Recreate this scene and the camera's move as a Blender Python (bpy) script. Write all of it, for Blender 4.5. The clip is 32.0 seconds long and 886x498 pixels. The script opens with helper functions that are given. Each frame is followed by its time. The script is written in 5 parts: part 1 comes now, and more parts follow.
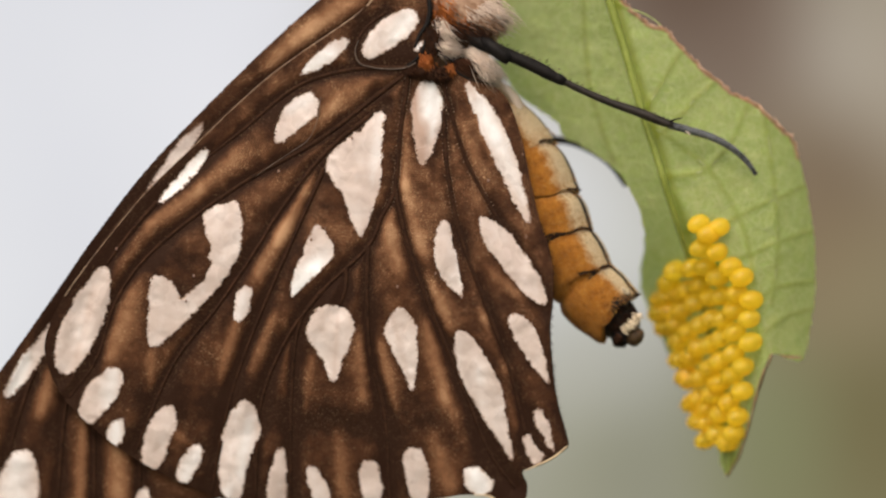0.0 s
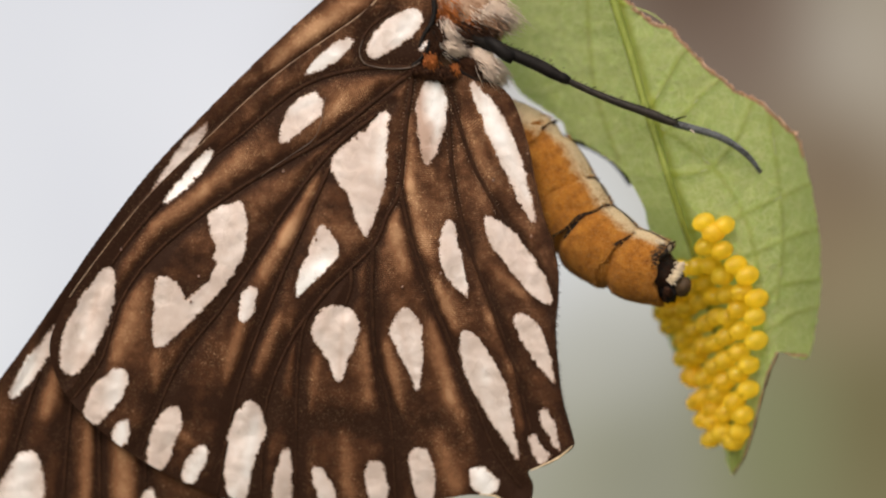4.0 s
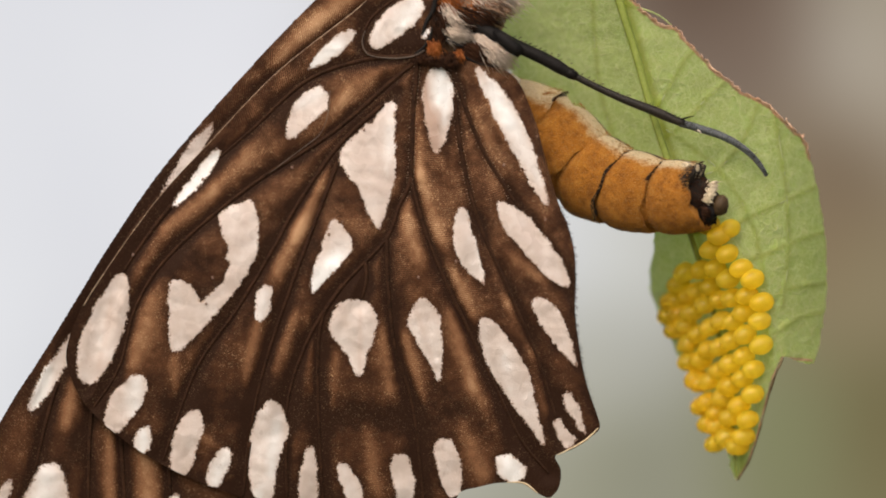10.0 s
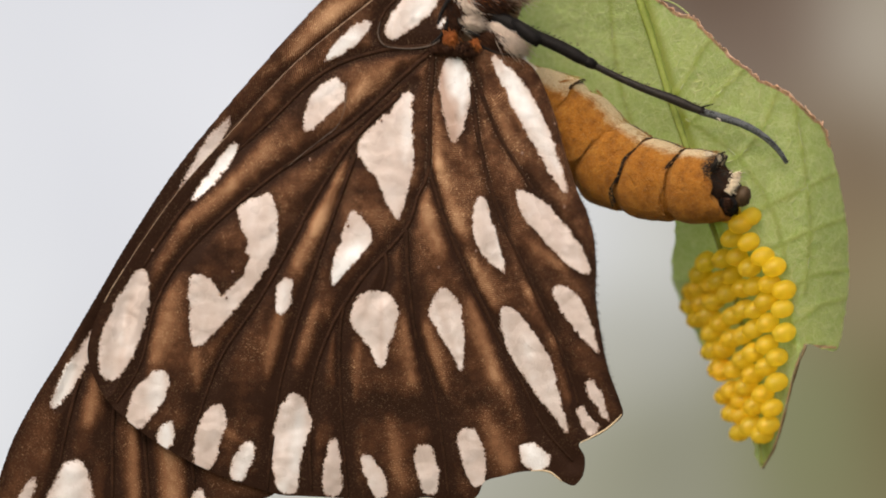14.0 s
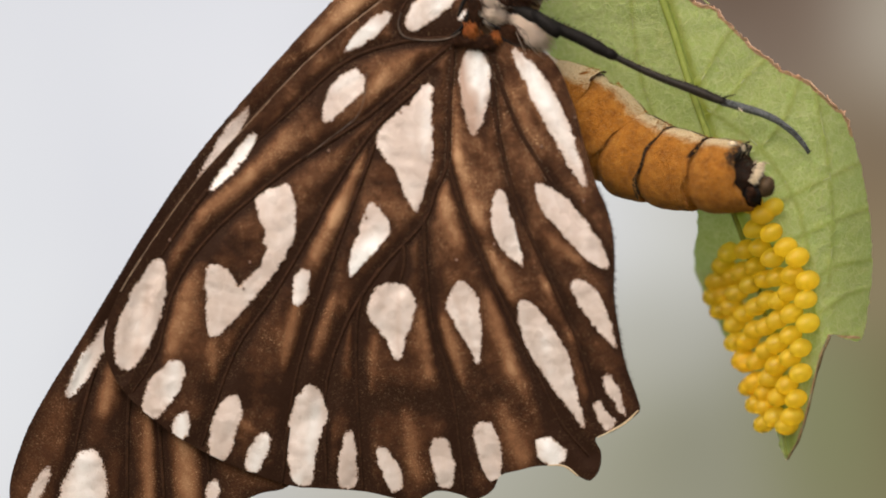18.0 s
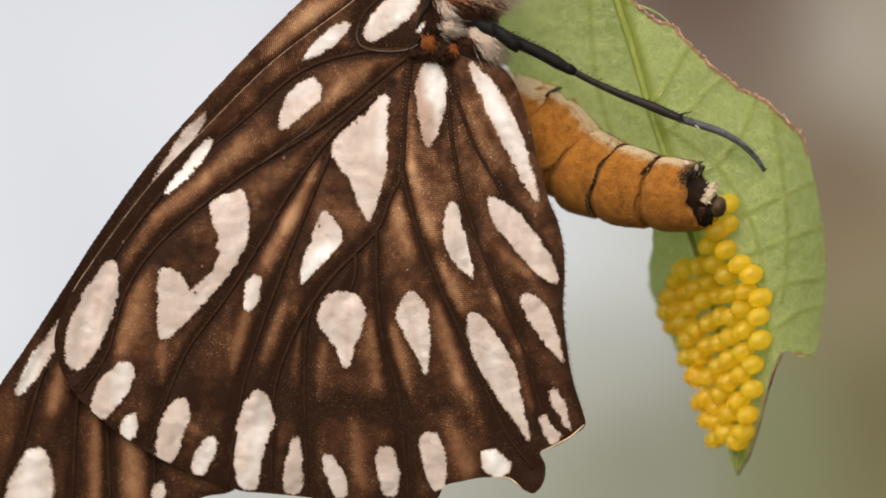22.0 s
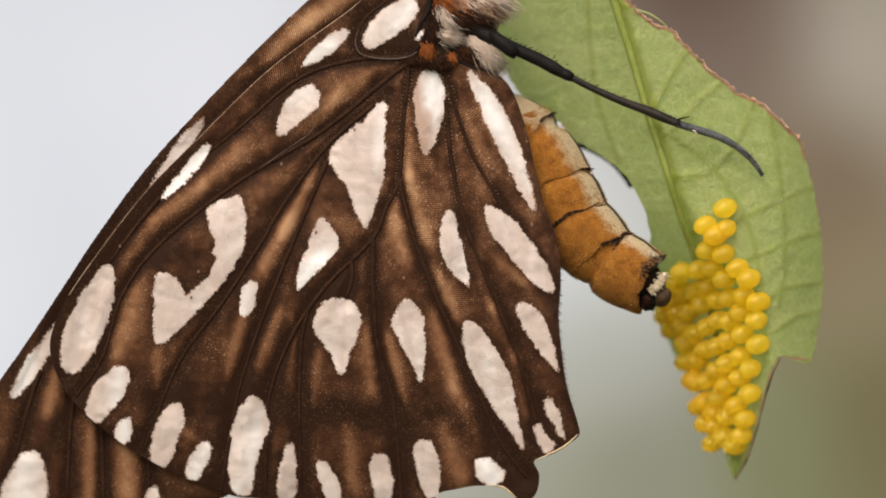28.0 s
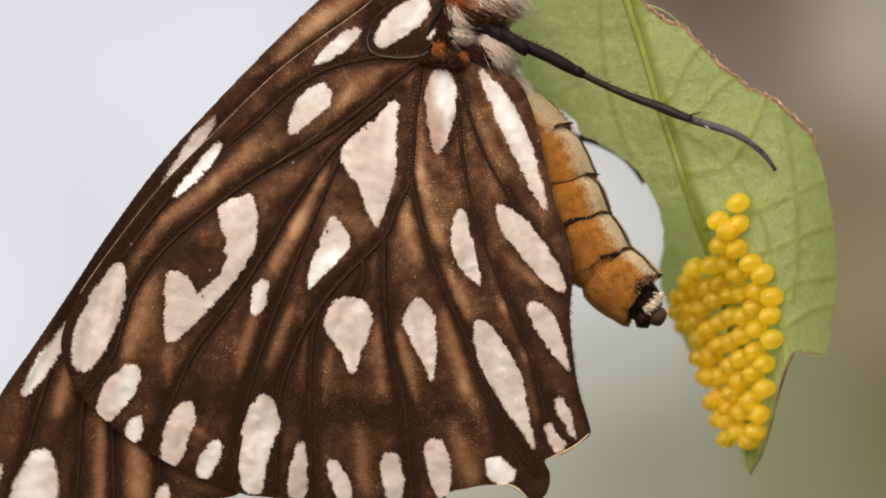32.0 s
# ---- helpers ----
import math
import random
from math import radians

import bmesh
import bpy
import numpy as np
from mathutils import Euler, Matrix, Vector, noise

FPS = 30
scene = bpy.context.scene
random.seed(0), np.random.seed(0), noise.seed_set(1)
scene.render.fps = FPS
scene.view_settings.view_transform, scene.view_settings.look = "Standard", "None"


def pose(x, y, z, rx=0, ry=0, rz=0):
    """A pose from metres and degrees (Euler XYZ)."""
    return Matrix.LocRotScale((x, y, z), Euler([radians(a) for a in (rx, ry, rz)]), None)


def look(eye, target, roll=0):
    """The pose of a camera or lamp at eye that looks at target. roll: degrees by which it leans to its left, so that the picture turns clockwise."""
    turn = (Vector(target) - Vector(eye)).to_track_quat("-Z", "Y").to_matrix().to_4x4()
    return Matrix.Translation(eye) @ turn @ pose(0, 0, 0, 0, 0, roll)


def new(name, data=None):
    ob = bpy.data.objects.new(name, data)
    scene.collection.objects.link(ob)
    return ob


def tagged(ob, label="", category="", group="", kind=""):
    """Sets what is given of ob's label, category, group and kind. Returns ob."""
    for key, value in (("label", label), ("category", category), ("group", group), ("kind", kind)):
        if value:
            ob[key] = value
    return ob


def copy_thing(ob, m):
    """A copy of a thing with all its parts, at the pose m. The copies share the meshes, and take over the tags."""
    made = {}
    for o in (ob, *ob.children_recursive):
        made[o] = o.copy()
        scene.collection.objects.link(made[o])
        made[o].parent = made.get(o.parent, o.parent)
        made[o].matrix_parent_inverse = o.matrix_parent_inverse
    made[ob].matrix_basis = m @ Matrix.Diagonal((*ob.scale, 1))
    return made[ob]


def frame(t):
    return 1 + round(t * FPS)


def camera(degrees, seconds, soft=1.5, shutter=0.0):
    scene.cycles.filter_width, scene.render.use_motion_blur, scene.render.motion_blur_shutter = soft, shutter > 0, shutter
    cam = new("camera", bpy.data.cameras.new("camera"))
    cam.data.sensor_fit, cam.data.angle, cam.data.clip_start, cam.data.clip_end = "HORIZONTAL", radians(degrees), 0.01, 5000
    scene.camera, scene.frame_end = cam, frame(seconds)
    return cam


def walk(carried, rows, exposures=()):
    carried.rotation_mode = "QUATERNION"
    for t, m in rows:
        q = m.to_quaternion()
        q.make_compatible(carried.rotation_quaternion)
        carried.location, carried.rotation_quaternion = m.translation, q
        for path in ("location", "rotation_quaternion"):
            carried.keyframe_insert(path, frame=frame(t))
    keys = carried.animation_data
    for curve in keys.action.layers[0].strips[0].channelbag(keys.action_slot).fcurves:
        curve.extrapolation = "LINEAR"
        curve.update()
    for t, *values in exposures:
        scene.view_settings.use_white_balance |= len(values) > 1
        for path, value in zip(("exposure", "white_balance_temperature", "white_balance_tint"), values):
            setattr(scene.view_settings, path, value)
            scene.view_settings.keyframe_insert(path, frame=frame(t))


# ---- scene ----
# ---- scale: plans are drawn in units of 1/40 mm, x to the right and y down, from one common corner ----
UNIT = 0.025e-3
MM = 0.001


def spot_at(x, y, depth=0.0):
    """A plan point in metres, drawn as seen from 250 mm away; depth in millimetres away from the lens."""
    g = UNIT * (1 + depth / 250)
    return Vector(((x - 784) * g, depth * MM, (441 - y) * g))


# ---- camera ----
cam = camera(8.966, 32.0, soft=1.85)
cam.data.dof.use_dof = True
cam.data.dof.focus_distance = 0.2500
cam.data.dof.aperture_fstop = 21.0
VIEW = [
    (0, -28.4, -13.1, 251.59, -0.65), (0.5, -44.7, -19.8, 251.01, -1.01), (1, -35.7, -15.7, 252.3, -0.97), (1.5, -91.6, -20.4, 252.49, -1.94), (2, -49.9, -14.1, 252.88, -1.02),
    (2.5, -36.3, -13.7, 252.34, -0.91), (3, -48.8, -10.2, 253.16, -0.99), (3.5, -33.8, -12.7, 252.14, -0.87), (5.5, -53.9, -14.2, 250.41, -1.21), (6, -38.7, -13.2, 249.74, -0.81),
    (6.5, -22.1, -0.3, 250.47, -0.41), (7, -70.1, -11.5, 249.84, -1.56), (7.5, -53.9, -11.6, 249.95, -0.96), (8, -31, -4.5, 250.13, -0.79), (8.5, -64.7, -14.5, 249.32, -1.25),
    (9, -30.7, -3.1, 249.97, -0.41), (9.5, -57.4, -8.2, 249.9, -1.11), (10, -42, -10.9, 249.21, -0.58), (10.5, -32.6, -3.1, 249.84, -0.6), (11, -42.1, -8.6, 249.61, -0.84),
    (11.5, -2.4, 2.8, 249.84, -0.03), (12, -11.9, 1.3, 249.54, -0.5), (12.5, -13.9, -7.6, 249.34, -0.37), (13, 0, 0, 250, 0), (13.5, -31.2, -10.7, 249.05, -0.9),
    (14, -79.4, -22, 248.93, -1.55), (14.5, -81.2, -21.9, 248.46, -1.59), (15, -79.1, -23, 248.71, -1.5), (15.5, -99.1, -28.5, 248.08, -1.85), (17.5, -102.6, -30.1, 248.52, -2.08),
    (18, -117.9, -32.6, 248.07, -2.04), (18.5, -79.3, -19.2, 249.4, -1.29), (19, -109, -30.5, 248.42, -2.21), (19.5, -92.7, -28.4, 248.39, -1.84), (20, -75.5, -20.9, 248.28, -1.59),
    (20.5, -52.5, -16.4, 248.87, -1.33), (21, -64.5, -14.5, 249.31, -1.43), (21.5, -24.8, -14.8, 249.24, -0.55), (22, -40.5, -14.7, 249.69, -1.01), (22.5, -34.3, -14.9, 249.73, -0.63),
    (23, -27.8, -9.7, 250.42, -0.61), (23.5, -57.3, -15.3, 250.35, -1.18), (24, -39.1, -6.5, 250.67, -0.57), (24.5, -38.9, -9.6, 250.47, -0.72), (25, -16.8, -0.8, 250.97, -0.23),
    (25.5, -9.9, 6.4, 251.18, -0.2), (27.5, -14.5, -13, 249.77, -0.28), (28, -36.7, -8.4, 249.88, -0.88), (28.5, -13.5, -6.7, 249.99, -0.24), (29, -44, -15.6, 249.76, -1.27),
    (29.5, -23.7, -6.2, 250.29, -0.4), (30, -42.7, -8.8, 250.56, -0.91), (30.5, -67.5, -17.9, 249.54, -1.4), (31, -41.5, -7.1, 249.84, -0.76), (31.5, -62.4, -11, 250.48, -1.13),
    (32, -59.9, -13, 249.79, -1.27),
]
walk(cam, [(t, look((0, -d * MM, 0), (x * UNIT, 0, y * UNIT), roll)) for t, x, y, d, roll in VIEW])

# ---- light: a bright, thinly overcast day ----
world = bpy.data.worlds.new("sky")
scene.world = world
world.use_nodes = True
wn = world.node_tree
sky = wn.nodes.new("ShaderNodeTexSky")
sky.sky_type, sky.sun_disc = "NISHITA", False
sky.sun_elevation, sky.sun_rotation = radians(48), radians(197)
sky.air_density, sky.dust_density, sky.ozone_density = 0.6, 6.0, 0.3
haze = wn.nodes.new("ShaderNodeMix")
haze.data_type, haze.blend_type = "RGBA", "MULTIPLY"
haze.inputs[0].default_value, haze.inputs[7].default_value = 1.0, (1.0, 0.945, 0.85, 1)
wn.links.new(sky.outputs[0], haze.inputs[6])
wn.links.new(haze.outputs[2], wn.nodes["Background"].inputs[0])
wn.nodes["Background"].inputs[1].default_value = 0.165
sun = new("sun", bpy.data.lights.new("sun", "SUN"))
sun.data.energy, sun.data.angle, sun.data.color = 1.44, radians(75), (1.0, 0.94, 0.86)
sun.matrix_world = look((-0.25, -0.82, 0.95), (0, 0, 0))
scene.view_settings.exposure = 0.0


# ---- materials ----
def nodes_of(name):
    mat = bpy.data.materials.new(name)
    mat.use_nodes = True
    return mat, mat.node_tree.nodes, mat.node_tree.links, mat.node_tree.nodes["Principled BSDF"]


def mm_coords(nt, ln):
    tc = nt.new("ShaderNodeTexCoord")
    sc = nt.new("ShaderNodeVectorMath")
    sc.operation = "SCALE"
    sc.inputs[3].default_value = 1000.0
    ln.new(tc.outputs["Object"], sc.inputs[0])
    return sc.outputs[0]


def noise_tex(nt, ln, vec, scale, detail=3.0, rough=0.55, stretch=None):
    if stretch:
        mp = nt.new("ShaderNodeMapping")
        mp.inputs["Scale"].default_value = stretch
        ln.new(vec, mp.inputs[0])
        vec = mp.outputs[0]
    n = nt.new("ShaderNodeTexNoise")
    n.inputs["Scale"].default_value, n.inputs["Detail"].default_value, n.inputs["Roughness"].default_value = scale, detail, rough
    ln.new(vec, n.inputs["Vector"])
    return n.outputs["Fac"]


def ramp(nt, ln, fac, *stops):
    r = nt.new("ShaderNodeValToRGB")
    while len(r.color_ramp.elements) < len(stops):
        r.color_ramp.elements.new(0.5)
    for e, (pos, col) in zip(r.color_ramp.elements, stops):
        e.position = pos
        e.color = (*col, 1) if len(col) == 3 else (col[0],) * 3 + (1,)
    ln.new(fac, r.inputs[0])
    return r.outputs[0]


def mixed(nt, ln, fac, a, b, kind="MIX"):
    m = nt.new("ShaderNodeMix")
    m.data_type, m.blend_type, m.clamp_factor = "RGBA", kind, True
    for sock, v in ((m.inputs[0], fac), (m.inputs[6], a), (m.inputs[7], b)):
        if isinstance(v, (int, float)):
            sock.default_value = v
        elif isinstance(v, tuple):
            sock.default_value = (*v, 1)
        else:
            ln.new(v, sock)
    return m.outputs[2]


def maths(nt, ln, op, a, b=0.0, c=0.0):
    m = nt.new("ShaderNodeMath")
    m.operation = op
    for sock, v in zip(m.inputs, (a, b, c)):
        if isinstance(v, (int, float)):
            sock.default_value = v
        else:
            ln.new(v, sock)
    return m.outputs[0]


def attr(nt, name):
    a = nt.new("ShaderNodeAttribute")
    a.attribute_name = name
    return a.outputs["Fac"]


def bumped(nt, ln, bsdf, height, strength, dist_mm):
    b = nt.new("ShaderNodeBump")
    b.inputs["Strength"].default_value, b.inputs["Distance"].default_value = strength, dist_mm * MM
    ln.new(height, b.inputs["Height"])
    ln.new(b.outputs[0], bsdf.inputs["Normal"])


def wing_brown():
    """Brown scaled membrane: tone 0 dark sepia, 1 tan; crossed by fine rows of scales."""
    mat, nt, ln, b = nodes_of("wing_brown_scales")
    v = mm_coords(nt, ln)
    tone = attr(nt, "tone")
    big = noise_tex(nt, ln, v, 0.9, 4)
    grain = noise_tex(nt, ln, v, 16.0, 3, 0.7)
    # transverse rows of scales: arcs about the wing's hinge
    reach = nt.new("ShaderNodeVectorMath")
    reach.operation = "LENGTH"
    ln.new(v, reach.inputs[0])
    way = maths(nt, ln, "MULTIPLY_ADD", noise_tex(nt, ln, v, 0.45, 1), 0.5, reach.outputs["Value"])
    rows = maths(nt, ln, "MULTIPLY_ADD", maths(nt, ln, "SINE", maths(nt, ln, "MULTIPLY", way, 2 * math.pi / 0.084)), 0.5, 0.5)
    rows = maths(nt, ln, "MULTIPLY", rows, ramp(nt, ln, noise_tex(nt, ln, v, 0.7, 3), (0.36, (0.15,)), (0.58, (1.0,))))
    rows = maths(nt, ln, "MULTIPLY", rows, ramp(nt, ln, maths(nt, ln, "DIVIDE", reach.outputs["Value"], 20.0), (0.45, (1.0,)), (0.75, (0.25,))))
    f = maths(nt, ln, "MULTIPLY_ADD", maths(nt, ln, "SUBTRACT", big, 0.5), 0.25, tone)
    f = maths(nt, ln, "MULTIPLY_ADD", maths(nt, ln, "SUBTRACT", grain, 0.5), 0.5, f)
    f = maths(nt, ln, "MULTIPLY_ADD", maths(nt, ln, "SUBTRACT", rows, 0.3), 0.46, f)
    col = ramp(nt, ln, f, (0.0, (0.026, 0.0125, 0.0078)), (0.26, (0.074, 0.0325, 0.0165)), (0.58, (0.205, 0.102, 0.053)), (1.0, (0.43, 0.258, 0.148)))
    speck = ramp(nt, ln, noise_tex(nt, ln, v, 17.0, 2, 0.5), (0.59, (0.0,)), (0.70, (0.9,)))
    patchy = ramp(nt, ln, noise_tex(nt, ln, v, 0.7, 3), (0.38, (0.15,)), (0.58, (1.0,)))
    warm = ramp(nt, ln, tone, (0.12, (0.25,)), (0.42, (1.0,)))
    inner = ramp(nt, ln, maths(nt, ln, "DIVIDE", reach.outputs["Value"], 20.0), (0.30, (1.0,)), (0.62, (0.55,)))
    col = mixed(nt, ln, maths(nt, ln, "MULTIPLY", maths(nt, ln, "MULTIPLY", maths(nt, ln, "MULTIPLY", speck, warm), patchy), inner), col, (0.64, 0.44, 0.26))
    hem = maths(nt, ln, "MULTIPLY_ADD", maths(nt, ln, "SUBTRACT", noise_tex(nt, ln, v, 13.0, 2, 0.6), 0.5), 1.5, attr(nt, "core"))
    col = mixed(nt, ln, ramp(nt, ln, hem, (0.50, (0.0,)), (0.68, (0.85,))), col, (0.62, 0.47, 0.38))
    ln.new(col, b.inputs["Base Color"])
    b.inputs["Roughness"].default_value = 0.55
    b.inputs["Specular IOR Level"].default_value = 0.04
    h = maths(nt, ln, "MULTIPLY_ADD", rows, 0.6, grain)
    bumped(nt, ln, b, h, 0.5, 0.03)
    return mat


def wing_white():
    """Pearly, faintly pink scales of the pale spots, with white gleams painted into the colour."""
    mat, nt, ln, b = nodes_of("wing_pale_scales")
    v = mm_coords(nt, ln)
    big = noise_tex(nt, ln, v, 0.8, 4)
    grain = noise_tex(nt, ln, v, 18.0, 3, 0.65)
    streak = noise_tex(nt, ln, v, 0.7, 1, 0.4, (1.5, 1.0, 0.6))
    own = nt.new("ShaderNodeObjectInfo").outputs["Random"]
    col = ramp(nt, ln, maths(nt, ln, "ADD", maths(nt, ln, "MULTIPLY_ADD", streak, 0.5, maths(nt, ln, "MULTIPLY", big, 0.5)), maths(nt, ln, "MULTIPLY_ADD", own, 0.06, -0.09)), (0.36, (0.585, 0.495, 0.46)), (0.54, (0.685, 0.615, 0.595)), (0.66, (0.785, 0.765, 0.775)))
    col = mixed(nt, ln, maths(nt, ln, "MULTIPLY_ADD", maths(nt, ln, "SUBTRACT", noise_tex(nt, ln, v, 2.5, 3), 0.5), 0.5, attr(nt, "painted_sheen")), col, (0.90, 0.92, 0.955))
    col = mixed(nt, ln, maths(nt, ln, "MULTIPLY", attr(nt, "painted_sheen"), -0.9), col, (0.47, 0.335, 0.275))
    pits = ramp(nt, ln, noise_tex(nt, ln, v, 9.0, 3, 0.75), (0.30, (1.0,)), (0.36, (0.0,)))
    col = mixed(nt, ln, maths(nt, ln, "MULTIPLY", pits, 0.5), col, (0.40, 0.30, 0.25))
    hem = maths(nt, ln, "MULTIPLY_ADD", maths(nt, ln, "SUBTRACT", noise_tex(nt, ln, v, 13.0, 2, 0.6), 0.5), 1.5, attr(nt, "core"))
    col = mixed(nt, ln, ramp(nt, ln, hem, (0.46, (0.9,)), (0.66, (0.0,))), col, (0.16, 0.075, 0.038))
    ln.new(col, b.inputs["Base Color"])
    rough = ramp(nt, ln, noise_tex(nt, ln, v, 0.6, 2), (0.35, (0.20,)), (0.7, (0.5,)))
    ln.new(rough, b.inputs["Roughness"])
    b.inputs["Specular IOR Level"].default_value = 0.8
    folds = noise_tex(nt, ln, v, 0.55, 2)
    bumped(nt, ln, b, maths(nt, ln, "MULTIPLY_ADD", grain, 0.14, folds), 1.0, 0.34)
    return mat


def speckled(name, base, other, rough=0.6, scale=8.0, bump=0.02, gloss=None, thin=0.0, spec=0.5):
    mat, nt, ln, b = nodes_of(name)
    v = mm_coords(nt, ln)
    n1 = noise_tex(nt, ln, v, scale, 4, 0.6)
    n2 = noise_tex(nt, ln, v, scale * 0.15, 2)
    f = maths(nt, ln, "ADD", maths(nt, ln, "MULTIPLY", n1, 0.6), maths(nt, ln, "MULTIPLY", n2, 0.4))
    ln.new(ramp(nt, ln, f, (0.36, base), (0.64, other)), b.inputs["Base Color"])
    b.inputs["Roughness"].default_value = rough
    b.inputs["Specular IOR Level"].default_value = spec
    if gloss:
        b.inputs["Coat Weight"].default_value = gloss
        b.inputs["Coat Roughness"].default_value = 0.2
    bumped(nt, ln, b, n1, 0.5, bump)
    if thin:
        t = nt.new("ShaderNodeBsdfTranslucent")
        t.inputs[0].default_value = (*other, 1)
        mix = nt.new("ShaderNodeMixShader")
        mix.inputs[0].default_value = thin
        ln.new(b.outputs[0], mix.inputs[1])
        ln.new(t.outputs[0], mix.inputs[2])
        ln.new(mix.outputs[0], nt["Material Output"].inputs[0])
    return mat


def abdomen_skin():
    """Ochre felted cuticle: cream along the back, black at the joints."""
    mat, nt, ln, b = nodes_of("ochre_abdomen")
    v = mm_coords(nt, ln)
    n1 = noise_tex(nt, ln, v, 2.2, 4, 0.6)
    n2 = noise_tex(nt, ln, v, 14.0, 3, 0.7)
    orange = ramp(nt, ln, n1, (0.3, (0.27, 0.092, 0.007)), (0.52, (0.44, 0.168, 0.014)), (0.8, (0.57, 0.265, 0.038)))
    back = maths(nt, ln, "MULTIPLY_ADD", maths(nt, ln, "SUBTRACT", n1, 0.5), 0.6, attr(nt, "back"))
    back = maths(nt, ln, "MULTIPLY_ADD", maths(nt, ln, "SUBTRACT", n2, 0.5), 0.5, back)
    col = mixed(nt, ln, ramp(nt, ln, back, (0.34, (0.0,)), (0.62, (1.0,))), orange, (0.70, 0.575, 0.37))
    spots = ramp(nt, ln, noise_tex(nt, ln, v, 6.0, 3, 0.7), (0.62, (0.0,)), (0.70, (1.0,)))
    dust = ramp(nt, ln, noise_tex(nt, ln, v, 20.0, 2, 0.6), (0.55, (0.0,)), (0.68, (0.5,)))
    col = mixed(nt, ln, dust, col, (0.58, 0.36, 0.13))
    pits = ramp(nt, ln, noise_tex(nt, ln, v, 17.0, 2, 0.6), (0.58, (0.0,)), (0.67, (0.6,)))
    col = mixed(nt, ln, pits, col, (0.16, 0.075, 0.02))
    col = mixed(nt, ln, maths(nt, ln, "MULTIPLY", spots, 0.45), col, (0.07, 0.035, 0.015))
    dark = maths(nt, ln, "MULTIPLY_ADD", maths(nt, ln, "SUBTRACT", n2, 0.5), 0.9, attr(nt, "dark"))
    col = mixed(nt, ln, ramp(nt, ln, dark, (0.42, (0.0,)), (0.62, (1.0,))), col, (0.022, 0.016, 0.012))
    ln.new(col, b.inputs["Base Color"])
    b.inputs["Roughness"].default_value = 0.6
    b.inputs["Sheen Weight"].default_value = 0.04
    b.inputs["Specular IOR Level"].default_value = 0.2
    bumped(nt, ln, b, maths(nt, ln, "MULTIPLY_ADD", n2, 1.3, n1), 1.0, 0.13)
    return mat


def egg_shell():
    """Translucent yolk-yellow shell: deeper yellow inside, wet gloss outside."""
    mat, nt, ln, b = nodes_of("yellow_egg")
    v = mm_coords(nt, ln)
    oi = nt.new("ShaderNodeObjectInfo")
    a = mixed(nt, ln, oi.outputs["Random"], (0.985, 0.76, 0.06), (0.99, 0.82, 0.11))
    col = mixed(nt, ln, maths(nt, ln, "MULTIPLY", noise_tex(nt, ln, v, 3.0, 2), 0.4), a, (0.99, 0.75, 0.07))
    ln.new(col, b.inputs["Base Color"])
    b.inputs["Roughness"].default_value = 0.45
    b.inputs["Specular IOR Level"].default_value = 0.3
    b.inputs["Coat Weight"].default_value, b.inputs["Coat Roughness"].default_value, b.inputs["Coat IOR"].default_value = 1.0, 0.04, 1.7
    bumped(nt, ln, b, noise_tex(nt, ln, v, 5.0, 2), 0.4, 0.04)
    glow = nt.new("ShaderNodeBsdfTranslucent")
    ln.new(mixed(nt, ln, 0.5, col, (1.0, 0.91, 0.24)), glow.inputs[0])
    mix = nt.new("ShaderNodeMixShader")
    mix.inputs[0].default_value = 0.80
    ln.new(b.outputs[0], mix.inputs[1])
    ln.new(glow.outputs[0], mix.inputs[2])
    ln.new(mix.outputs[0], nt["Material Output"].inputs[0])
    return mat


